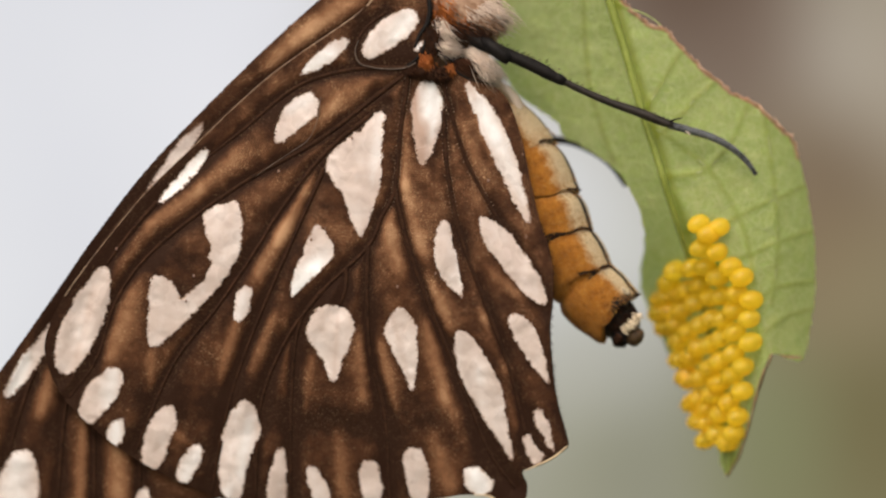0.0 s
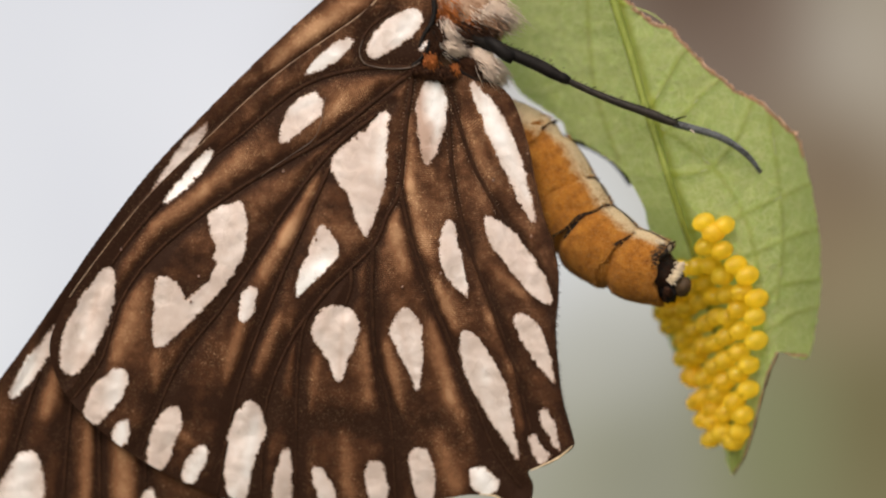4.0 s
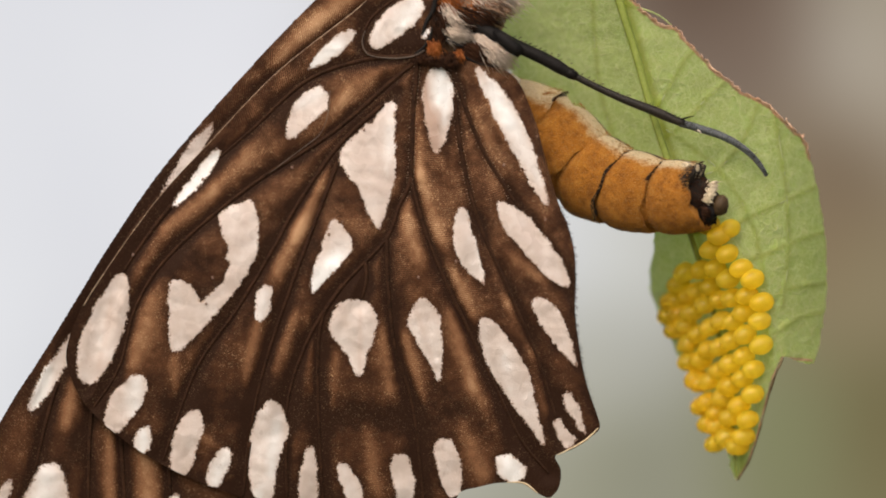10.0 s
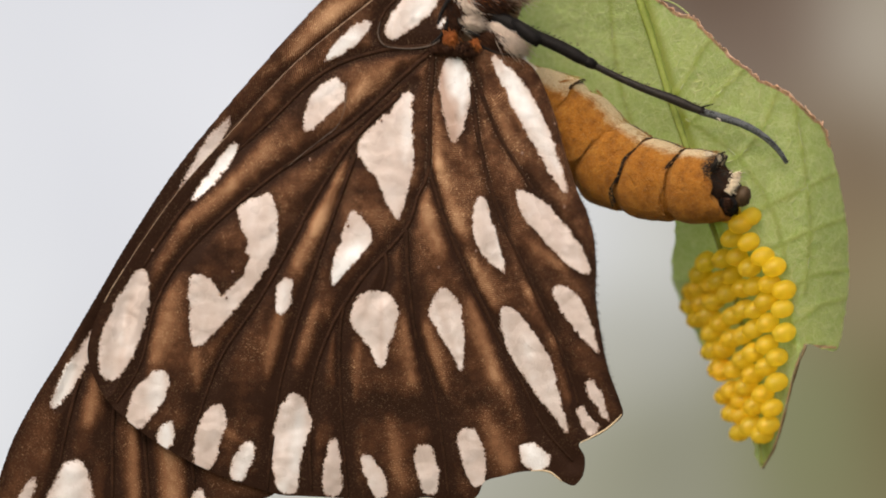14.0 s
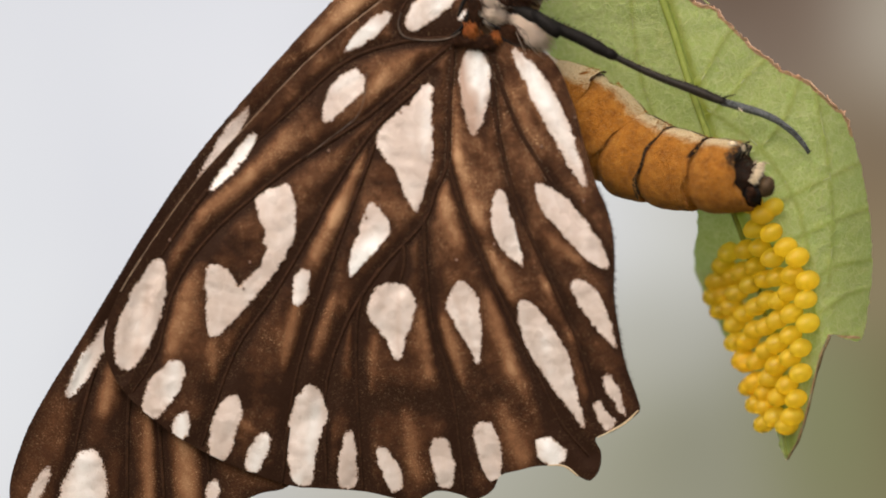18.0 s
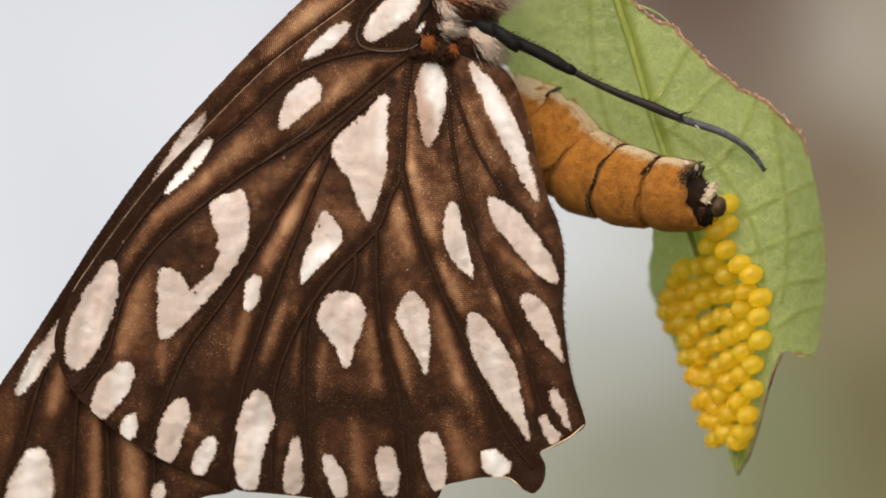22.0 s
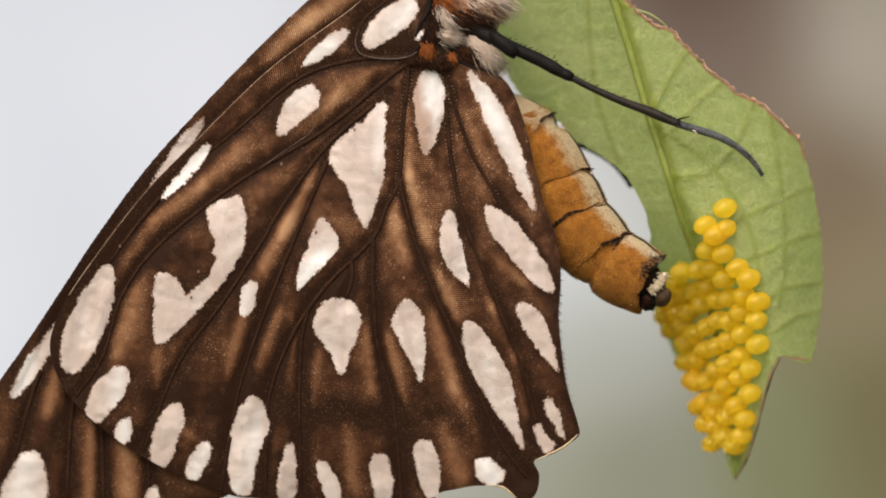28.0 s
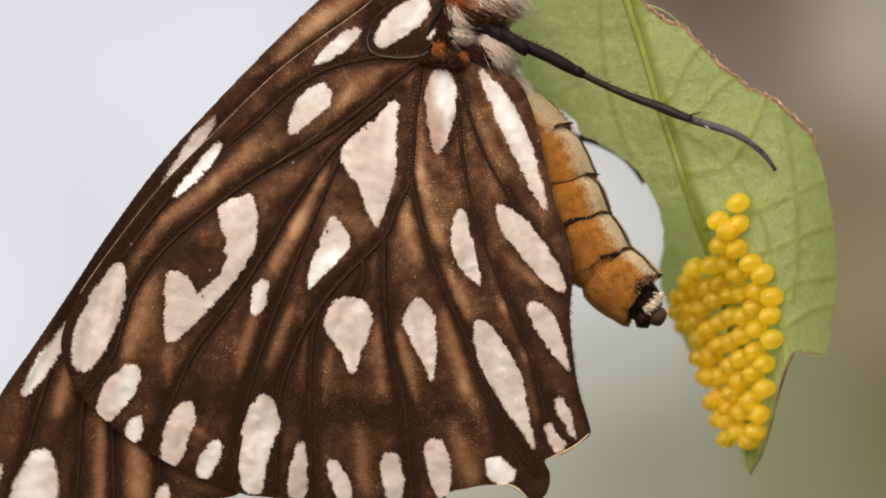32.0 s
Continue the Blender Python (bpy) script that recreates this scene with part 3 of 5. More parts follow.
# ---- the eggs ----
def build_egg():
    egg = new("egg", bpy.data.meshes.new("egg"))
    bm = bmesh.new()
    bmesh.ops.create_uvsphere(bm, u_segments=24, v_segments=20, radius=1.0)
    for v in bm.verts:
        x, y, z = v.co
        # blunt, slightly narrower free end with a dimpled crown
        taper = (1 - 0.13 * z) * (1 + 0.07 * (1 - z * z))
        rib = 1 + 0.014 * math.cos(12 * math.atan2(y, x))
        dimple = 0.05 * math.exp(-((z - 1) / 0.045) ** 2)
        v.co = Vector((x * taper * rib * 0.40, y * taper * rib * 0.40, (z - 0.10 * max(0.0, z) ** 3 - dimple) * 0.60)) * MM
    bm.to_mesh(egg.data)
    bm.free()
    for p in egg.data.polygons:
        p.use_smooth = True
    egg.data.materials.append(EGG)
    return tagged(egg, "glossy yellow butterfly egg glued to the leaf underside", "egg", "clutch of eggs")


def egg_pose(x, y, tilt=0.0):
    """An egg stands on its end, leaning off the blade's face."""
    x, y = float(x), float(y)
    d = min(float(leaf_depth(np.array(x + 18), np.array(y))) - 0.22, float(leaf_depth(np.array(x), np.array(y))) - 0.42)
    axis = Vector((-0.90, -0.36, -0.30 + tilt)).normalized()
    return Matrix.Translation(spot_at(x + 2, y, d)) @ axis.to_track_quat("Z", "Y").to_matrix().to_4x4()


first_egg = build_egg()
first_egg.matrix_basis = egg_pose(1284, 511)
egg_rng = random.Random(4)


def egg_strand(*places):
    """One strand of eggs down the leaf, each a little off its neighbour's lean."""
    for x, y in places:
        copy_thing(first_egg, egg_pose(x, y, egg_rng.uniform(-0.14, 0.14)) @ Matrix.Scale(egg_rng.uniform(0.94, 1.04), 4) @ pose(0, 0, 0, 0, 0, egg_rng.uniform(0, 360)))


# strands from the upper end, then from the nearest to the farthest
egg_strand((1208, 415), (1244, 422), (1226, 433), (1211, 458), (1240, 466))
egg_strand((1300, 552), (1296, 585), (1298, 627), (1284, 670), (1282, 714), (1273, 759), (1265, 789), (1255, 805))
egg_strand((1264, 492), (1274, 540), (1268, 570), (1270, 609), (1267, 647), (1265, 686), (1258, 734), (1243, 754))
egg_strand((1241, 510), (1247, 544), (1249, 585), (1245, 619), (1243, 660), (1241, 699), (1229, 719), (1235, 790))
egg_strand((1219, 491), (1210, 523), (1227, 547), (1228, 584), (1225, 630), (1225, 672), (1219, 745), (1218, 770), (1216, 800))
egg_strand((1194, 494), (1187, 532), (1200, 555), (1208, 595), (1206, 635), (1207, 690), (1202, 727))
egg_strand((1165, 498), (1171, 540), (1176, 568), (1187, 607), (1191, 653), (1190, 693), (1193, 734), (1204, 765))
egg_strand((1154, 520), (1149, 545), (1154, 570), (1165, 593), (1170, 623), (1171, 655), (1182, 686))
egg_strand((1139, 548), (1136, 573), (1146, 599))
new_egg = copy_thing(first_egg, egg_pose(1244, 385))
tagged(new_egg, "freshly laid glossy yellow egg at the clutch's upper end", "egg")

# ---- the butterfly ----
BASE = spot_at(724, 100, 0.0)
butterfly = new("butterfly")
butterfly.location = BASE
tagged(butterfly, "brown butterfly with pale spots and ochre abdomen laying eggs", "butterfly")

HIND = smooth_line([
    (792, 117), (832, 124), (872, 152), (902, 222), (920, 292), (942, 370), (956, 402), (968, 450), (971, 505), (969, 560), (976, 622), (987, 684), (1006, 742), (1011, 764),
    (1000, 778), (964, 802), (932, 814), (941, 838), (938, 868), (922, 888), (900, 880), (876, 863), (832, 861), (796, 868), (764, 877), (748, 904), (716, 918), (690, 908), (650, 902),
    (606, 922), (572, 912), (520, 900), (440, 893), (396, 888), (312, 858), (240, 824), (170, 779), (108, 722), (76, 662), (72, 612), (100, 541),
    (130, 496), (200, 398), (250, 336), (330, 252), (450, 131), (592, 21), (626, -16), (696, -28), (722, -2), (728, 60), (742, 104)], 5.0, True)
FORE = smooth_line([
    (740, 90), (735, -40), (660, -66), (577, -49), (531, -9), (478, 42), (420, 102), (323, 208), (234, 312), (150, 432), (100, 512), (50, 592), (18, 642), (-30, 715), (-75, 800), (-100, 900), (-60, 1000),
    (60, 1010), (200, 960), (330, 905), (420, 860), (560, 600)], 6.0, True)
HIND_VEINS = [smooth_line(p) for p in (
    [(705, 104), (660, 109), (606, 101), (598, 76), (616, 38), (652, 8)], [(690, 107), (600, 113), (500, 148), (400, 235), (280, 342), (182, 468), (140, 560), (104, 690)],
    [(690, 118), (648, 152), (540, 243), (400, 332), (262, 446), (196, 540), (164, 650), (118, 720)], [(660, 170), (556, 262), (478, 372), (440, 440), (376, 545), (300, 655), (240, 815)],
    [(556, 285), (505, 415), (458, 540), (424, 640), (400, 735), (380, 880)], [(696, 110), (686, 220), (681, 322), (660, 372), (636, 430), (562, 508), (522, 572), (514, 700), (522, 896)],
    [(638, 430), (640, 520), (652, 625), (682, 730), (700, 905)], [(681, 322), (708, 420), (748, 520), (792, 615), (832, 702), (872, 786), (920, 845)], [(740, 112), (758, 165), (772, 282), (802, 402), (852, 522), (902, 642), (946, 790)],
    [(752, 118), (802, 258), (852, 346), (920, 446), (966, 528)], [(560, 508), (500, 600), (460, 720), (458, 885)], [(600, 470), (602, 500), (590, 545)])]
FORE_VEINS = [smooth_line(p) for p in ([(640, 0), (470, 118), (300, 280), (180, 425), (90, 580), (20, 720)], [(120, 690), (110, 780), (105, 980)], [(60, 660), (30, 760), (-10, 940)], [(165, 760), (170, 860), (175, 960)],
                                       [(250, 830), (256, 940)])]


def hind_spots(X, Y):
    """Pale patches of the hindwing, each a mask over the sheet."""
    def s(*blades):
        m = np.zeros(X.shape, bool)
        for b in blades:
            m |= blade(X, Y, *b)
        return m
    yield s((650, 188, 622, 410, (6, 33, 68, 84, 50, 26, 4), (5, 11, 14, 20, 19, 13, 5)))
    yield s((733, 130, 727, 278, (14, 27, 23, 17, 5), (12, 28, 27, 20, 6)))
    yield s((802, 132, 922, 372, (6, 11, 12, 12, 3), (8, 27, 27, 18, 4)))
    yield s((525, 162, 467, 248, (8, 23, 25, 19, 6), (14, 27, 21, 16, 5)))
    yield s((705, 12, 618, 86, (14, 28, 31, 27, 12), (8, 19, 20, 17, 8)))
    yield s((718, 55, 708, 78, (3, 6, 5), (3, 6, 4)))
    yield s((584, 62, 503, 128, (6, 14, 14, 10, 3), (6, 13, 12, 9, 3)))
    yield s((343, 270, 260, 370, (5, 10, 9, 7, 2), (5, 14, 14, 9, 3)))
    yield s((398, 360, 380, 470, (6, 50, 44, 28, 25), (4, 18, 24, 25, 18)), (390, 460, 262, 618, (25, 10, 12, 20, 8), (12, 22, 20, 16, 8)), (275, 500, 262, 622, (18, 22, 17, 13, 8), (10, 36, 44, 24, 6)))
    yield s((430, 509, 412, 570, (8, 17, 17, 14, 8), (8, 12, 13, 13, 6)))
    yield s((548, 396, 506, 522, (6, 12, 10, 11, 4), (8, 44, 35, 18, 4)))
    yield s((770, 378, 810, 512, (8, 26, 32, 22, 2), (8, 8, 7, 6, 2)))
    yield s((838, 367, 952, 512, (8, 22, 21, 19, 8), (8, 23, 25, 24, 10)))
    yield s((900, 540, 968, 655, (8, 14, 13, 8, 2), (12, 24, 22, 14, 3)))
    yield s((808, 575, 910, 793, (10, 27, 23, 13, 2), (12, 29, 32, 19, 2)))
    yield s((952, 702, 985, 778, (8, 14, 10, 8, 3), (6, 10, 9, 6, 3)))
    yield s((935, 748, 958, 800, (8, 10, 10, 10, 4), (4, 6, 8, 18, 8)))
    yield s((578, 540, 588, 670, (25, 46, 38, 17, 6), (20, 42, 30, 14, 5)))
    yield s((700, 538, 728, 678, (10, 34, 24, 12, 4), (8, 24, 20, 13, 5)))
    yield s((172, 490, 105, 673, (10, 26, 33, 33, 14), (10, 28, 34, 30, 14)))
    yield s((205, 668, 145, 765, (12, 26, 32, 24, 8), (8, 22, 22, 20, 10)))
    yield s((214, 755, 200, 803, (5, 15, 21, 17, 5), (4, 9, 14, 13, 6)))
    yield s((300, 730, 265, 840, (12, 24, 26, 24, 12), (8, 20, 20, 20, 12)))
    yield s((355, 795, 325, 862, (8, 16, 20, 18, 8), (6, 14, 16, 14, 10)))
    yield s((432, 714, 420, 884, (10, 30, 33, 34, 20), (10, 34, 24, 16, 12)))
    yield s((500, 795, 492, 892, (6, 12, 16, 18, 12), (6, 12, 16, 18, 14)))
    yield s((555, 825, 582, 900, (8, 14, 16, 14, 8), (6, 14, 18, 18, 10)))
    yield s((658, 810, 668, 896, (14, 20, 20, 16, 10), (10, 18, 20, 18, 10)))
    yield s((735, 785, 752, 885, (14, 22, 20, 16, 8), (10, 20, 22, 18, 10)))
    yield s((838, 812, 866, 858, (14, 20, 24, 20, 8), (8, 16, 20, 26, 16)))


def fore_spots(X, Y):
    yield blade(X, Y, 334, 222, 240, 348, (4, 11, 12, 9, 3), (4, 12, 12, 9, 3))
    yield blade(X, Y, 106, 562, 4, 726, (3, 10, 14, 15, 4), (3, 10, 16, 16, 5))
    yield blade(X, Y, -28, 846, -80, 940, (3, 10, 12, 8, 3), (3, 10, 12, 8, 3))
    yield blade(X, Y, 46, 822, 14, 980, (18, 34, 42, 40, 20), (10, 34, 42, 40, 20))
    yield blade(X, Y, 262, 876, 250, 930, (6, 12, 12, 8), (6, 12, 12, 8))


def streaks(X, Y, rows):
    """Soft-edged bands: ends, half width and strength of each."""
    t = np.zeros(X.shape)
    for x0, y0, x1, y1, w, a in rows:
        t = t + a * blade(X, Y, x0, y0, x1, y1, (1, 1, 1), (w * 0.9, w * 1.2, w * 0.9), soft=w + 8)
    return t


def hind_tone(X, Y):
    """Brown pattern: tan streaks between the veins on sepia."""
    t = 0.26 - 0.035 * np.clip((Y - 480) / 260, 0, 1) + 0.04 * lumps(X, Y, 60, 21) + 0.06 * lumps(X, Y, 24, 22) + 0.07 * lumps(X, Y, 9, 23)
    # cells near the hinge and the front margin
    t = t + streaks(X, Y, (
        (632, 122, 560, 180, 17, .30), (672, 122, 658, 140, 9, .26), (528, 330, 486, 412, 17, .52), (486, 412, 448, 480, 17, .44), (392, 280, 330, 344, 14, .26), (330, 344, 250, 402, 16, .34),
        (250, 402, 205, 470, 16, .2), (220, 530, 186, 634, 25, .52), (455, 300, 418, 345, 16, .04), (385, 236, 352, 272, 7, .3), (560, 190, 530, 232, 12, .2)))
    # cells over the abdomen
    t = t + streaks(X, Y, (
        (690, 200, 696, 312, 11, .5), (698, 318, 732, 430, 13, .5), (672, 372, 692, 450, 19, .48), (762, 240, 792, 366, 12, .46), (784, 200, 842, 335, 17, .5), (806, 150, 848, 250, 8, .34),
        (758, 498, 784, 556, 12, .46), (752, 566, 786, 690, 14, .5), (790, 690, 822, 756, 12, .22), (822, 452, 850, 540, 10, .44), (852, 545, 892, 630, 11, .4), (900, 640, 914, 724, 15, .42), (862, 464, 898, 492, 10, .3)))
    # outer cells
    t = t + streaks(X, Y, (
        (630, 590, 642, 690, 13, .4), (668, 600, 696, 700, 11, .4), (500, 580, 504, 690, 10, .32), (470, 570, 440, 650, 12, .34), (410, 575, 388, 664, 11, .4), (546, 640, 540, 715, 8, .26),
        (602, 770, 614, 860, 13, .34), (772, 768, 804, 850, 18, .38), (320, 600, 290, 650, 14, .22), (262, 640, 264, 692, 11, .32), (345, 590, 385, 540, 13, .26), (310, 775, 330, 790, 8, .25), (470, 790, 466, 850, 8, .22)))
    return t - streaks(X, Y, (
        (280, 450, 345, 505, 28, .16), (300, 715, 600, 745, 34, .16), (600, 735, 790, 750, 34, .16), (840, 740, 880, 800, 24, .12), (590, 480, 640, 520, 22, .06), (618, 104, 706, 76, 19, .8), (600, 100, 612, 40, 12, .3), (820, 520, 900, 520, 16, .16), (880, 810, 930, 850, 22, .16),
        (470, 210, 430, 250, 16, .1), (440, 370, 420, 440, 14, .1)))


def build_wing(name, label, edge, veins, spots, tone, depth, st, bounds, ripple):
    x0, x1, y0, y1 = bounds
    X, Y = np.meshgrid(np.arange(x0, x1, st), np.arange(y0, y1, st))
    r = inside(edge, X, Y)
    i = np.arange(X.size).reshape(X.shape)
    q = np.stack([i[:-1, :-1], i[:-1, 1:], i[1:, 1:], i[1:, :-1]], -1).reshape(-1, 4)
    q = q[r.ravel()[q].sum(1) >= 2]
    X, Y = snapped(X, Y, r, q, edge)
    dv = np.full(X.shape, 60.0)
    for v in veins:
        dv = np.minimum(dv, line_distance(v, X, Y, 60))
    de = line_distance(np.vstack([edge, edge[:1]]), X, Y, 40)
    tn = tone(X, Y)
    tn = tn + 0.05 * np.clip((dv - 14) / 24, 0, 1) - 0.44 * np.exp(-(dv / 10.5) ** 2) - 0.16 * np.exp(-(dv / 22.0) ** 2) - 0.20 * np.exp(-(de / 15.0) ** 2)
    D = depth(X, Y) + 0.10 * np.exp(-(dv / 16.0) ** 2) - ripple * np.clip(tn, 0, 1) + 0.03 * lumps(X, Y, 40, 31) + 0.012 * lumps(X, Y, 11, 32)
    masks = list(spots(X, Y))
    owner = np.zeros(X.shape, int)
    for k, m in enumerate(masks):
        owner[m & (owner == 0)] = k + 1
    D = D - 0.012 * (owner > 0)
    # the brown darkens round each pale spot
    halo = (owner > 0).astype(float)
    for _ in range(2):
        for axis in (0, 1):
            halo = sum(np.roll(halo, s, axis) for s in range(-5, 6)) / 11.0
    tn = tn - 0.30 * halo
    grow = 1 + D / 250
    co = np.stack([(X - 784) * UNIT * grow, D * MM, (441 - Y) * UNIT * grow], -1).reshape(-1, 3) - np.array(BASE)
    own = np.sort(owner.ravel()[q], axis=1)[:, 1]
    core = (owner > 0).astype(float)
    for _ in range(2):
        pad = np.pad(core, 2, mode="edge")
        core = sum(pad[2 + a:2 + a + core.shape[0], 2 + b:2 + b + core.shape[1]] for a in (-2, -1, 0, 1, 2) for b in (-2, -1, 0, 1, 2)) / 25.0
    # gleams painted white at fixed places on the spots; negative rows turn pink-brown
    painted_sheen = streaks(X, Y, (
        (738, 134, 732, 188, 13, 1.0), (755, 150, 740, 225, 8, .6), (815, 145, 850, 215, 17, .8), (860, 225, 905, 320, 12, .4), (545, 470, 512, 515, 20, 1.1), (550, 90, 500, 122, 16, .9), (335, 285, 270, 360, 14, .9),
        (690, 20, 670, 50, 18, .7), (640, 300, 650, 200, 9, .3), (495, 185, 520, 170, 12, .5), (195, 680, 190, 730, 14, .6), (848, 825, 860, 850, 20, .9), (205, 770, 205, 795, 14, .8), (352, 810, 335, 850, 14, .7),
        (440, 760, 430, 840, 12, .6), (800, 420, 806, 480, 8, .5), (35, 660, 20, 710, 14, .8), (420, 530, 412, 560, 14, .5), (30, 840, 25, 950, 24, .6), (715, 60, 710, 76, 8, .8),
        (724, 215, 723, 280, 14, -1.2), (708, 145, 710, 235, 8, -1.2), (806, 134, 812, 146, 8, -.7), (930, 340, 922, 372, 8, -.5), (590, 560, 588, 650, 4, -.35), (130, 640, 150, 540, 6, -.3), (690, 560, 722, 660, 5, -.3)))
    fl = (("tone", tn.ravel()), ("core", core.ravel()), ("painted_sheen", painted_sheen.ravel()))
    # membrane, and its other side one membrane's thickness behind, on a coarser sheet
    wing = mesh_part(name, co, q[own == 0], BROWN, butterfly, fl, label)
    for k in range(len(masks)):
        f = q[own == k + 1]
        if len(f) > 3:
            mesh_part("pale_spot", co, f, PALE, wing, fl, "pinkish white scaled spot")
    mesh_part("upper_face", co + np.array((0, 0.07 * MM, 0)), q[:, ::-1], BROWN, wing, fl)
    for v in veins:
        pts = [(x, y, float(d)) for x, y, d in zip(v[:, 0], v[:, 1], vein_depth(v, X, Y, D))]
        gx, gy = np.array([p[0] for p in pts]), np.array([p[1] for p in pts])
        ok = inside(edge, gx, gy)
        for m in spots(gx, gy):
            ok &= ~m
        runs = [[]]
        for p, good in zip(pts, ok):
            if good:
                runs[-1].append(p)
            elif runs[-1]:
                runs.append([])
        for run in runs:
            if len(run) > 6:
                tube_part("vein", run, (4.2, 3.6, 3.1, 2.6, 1.8), VEIN, wing, BASE, 6, flat=0.6)
    return wing


def vein_depth(v, X, Y, D):
    st_x, st_y = X[0, 5] - X[0, 4], Y[5, 0] - Y[4, 0]
    x0, y0 = X[0, 4] - 4 * st_x, Y[4, 0] - 4 * st_y
    j = np.clip(((v[:, 0] - x0) / st_x).astype(int), 0, X.shape[1] - 1)
    i = np.clip(((v[:, 1] - y0) / st_y).astype(int), 0, X.shape[0] - 1)
    return D[i, j] - 0.02


def swing(Y):
    """The wings lean back towards their outer margin."""
    return 1.2 * np.clip((Y - 440) / 440, 0, 1.3) ** 1.5


def hind_depth(X, Y):
    # gently domed, curling round the abdomen along its inner margin
    u = np.clip((X - 760) / 240, 0, 1)
    return swing(Y) - 0.15 * np.exp(-(((X - 560) / 330) ** 2 + ((Y - 430) / 300) ** 2)) - 0.10 * u + 0.35 * np.clip((Y - 760) / 160, 0, 1) ** 2 * 0.3


def fore_depth(X, Y):
    return 0.42 + swing(Y) + 0.0 * X


def fore_tone(X, Y):
    """Tan front strip near the hinge, dark beyond it, tan bars towards the outer margin."""
    t = 0.31 + 0.06 * lumps(X, Y, 40, 41) + 0.05 * lumps(X, Y, 12, 42)
    t = t + streaks(X, Y, ((600, -20, 520, 45, 17, .42), (520, 45, 455, 108, 13, .36), (80, 690, 70, 745, 13, .42), (112, 770, 106, 830, 12, .3), (148, 775, 146, 920, 11, .42), (205, 815, 222, 920, 20, .44), (40, 640, 20, 690, 9, .2)))
    return t - streaks(X, Y, ((430, 135, 340, 215, 24, .1), (240, 330, 110, 520, 20, .1), (80, 780, 62, 830, 26, .2), (180, 850, 176, 930, 9, .14), (290, 880, 360, 905, 20, .1)))


hindwing = build_wing("hindwing", "sepia brown hindwing underside with pale spots", HIND, HIND_VEINS, hind_spots, hind_tone, hind_depth, 2.0, (58, 1022, -36, 930), 0.10)
forewing = build_wing("forewing", "brown forewing showing behind the hindwing", FORE, FORE_VEINS, fore_spots,
                      fore_tone,
                      fore_depth, 3.0, (-110, 760, -66, 1016), 0.10)

rng = np.random.default_rng(12)
LOOP = speckled("grey_brown_vein", (0.04, 0.027, 0.02), (0.14, 0.105, 0.08), 0.6, 8.0)
HEM = speckled("cream_wing_hem", (0.46, 0.34, 0.20), (0.72, 0.60, 0.42), 0.7, 8.0)
tube_part("costal_rim", [(x, y, 0.02) for x, y in smooth_line([(626, -14), (592, 22), (450, 132), (330, 253), (250, 337), (200, 399), (130, 497), (102, 541)], 6)], (2.2, 1.5, 1.2, 1.2, 1.0), RIM_TAN, hindwing, BASE, 6, "pale thickened front margin")
# fine hairs along the wing's inner margin
fringe = []
for x, y in smooth_line([(942, 372), (956, 402), (968, 450), (971, 505), (969, 560), (976, 622), (987, 684), (1004, 740)], 3.0):
    for _ in range(2):
        a = spot_at(x - 2, y + rng.normal(0, 2), float(hind_depth(x, y))) - BASE
        fringe.append((a, a + Vector((rng.uniform(2, 9), rng.normal(0, 3), rng.uniform(-12, 4))) * UNIT))
# cream hem at the wing's hind corner and scallops
for hem in ([(1008, 766), (984, 788), (950, 806), (934, 813)], [(900, 880), (876, 862), (846, 860)]):
    tube_part("pale_hem", [(x, y, float(hind_depth(x, y)) - 0.03) for x, y in smooth_line(hem, 5)], (1.0, 2.0, 1.5, 0.7), HEM, hindwing, BASE, 6, "cream hem")
tube_part("crease", [(x, y, -0.33) for x, y in smooth_line([(541, 165), (537, 204), (524, 240), (498, 262), (470, 282), (432, 312)], 6)], (0.4, 0.8, 0.4, 0.9, 0.3, 0.7, 0.2), LOOP, hindwing, BASE, 6, "pale scratch in the scales")
# rows of tiny pale scales beside the main veins
for k in (5, 8, 9):
    v = HIND_VEINS[k][2:44]
    bm = bmesh.new()
    for (x, y), (x2, y2) in zip(v[:-1], v[1:]):
        ln = math.hypot(x2 - x, y2 - y) + 1e-6
        for s in (-1, 1):
            if rng.random() < 0.8:
                c = spot_at(x - s * (y2 - y) / ln * 5.5 + rng.normal(0, 0.6), y + s * (x2 - x) / ln * 5.5 + rng.normal(0, 0.6), -0.14) - BASE
                m = Matrix.Translation(c) @ Matrix.Scale(rng.uniform(0.6, 1.1) * UNIT, 4)
                bmesh.ops.create_icosphere(bm, subdivisions=1, radius=1.0, matrix=m)
    part("scale_row", bm, RIM_TAN, hindwing, "row of tiny pale scales")
tube_part("loop_ridge", [(x, y, -0.14) for x, y in smooth_line([(708, 96), (690, 106), (660, 110), (628, 108), (606, 101), (598, 80), (604, 60)], 6)], (1.2, 1.4, 1.2, 1.2, 1.0, 0.5), LOOP, hindwing, BASE, 6, "grey-brown looped vein")
# stray pale scales lying on the wing
for x, y in ((918, 397), (924, 362), (693, 497), (330, 494), (560, 398), (536, 420), (600, 236), (318, 540), (314, 320), (760, 470), (846, 300), (190, 452), (905, 250), (472, 300)):
    bm = bmesh.new()
    bmesh.ops.create_icosphere(bm, subdivisions=1, radius=1.0)
    c = spot_at(x, y, float(hind_depth(x, y)) - 0.17) - BASE
    for v in bm.verts:
        v.co = c + Vector((v.co.x * 2.6, v.co.y * 1.2, v.co.z * 3.2)) * UNIT * rng.uniform(0.7, 1.2)
    part("stray_scale", bm, PALE, hindwing, "loose white scale")
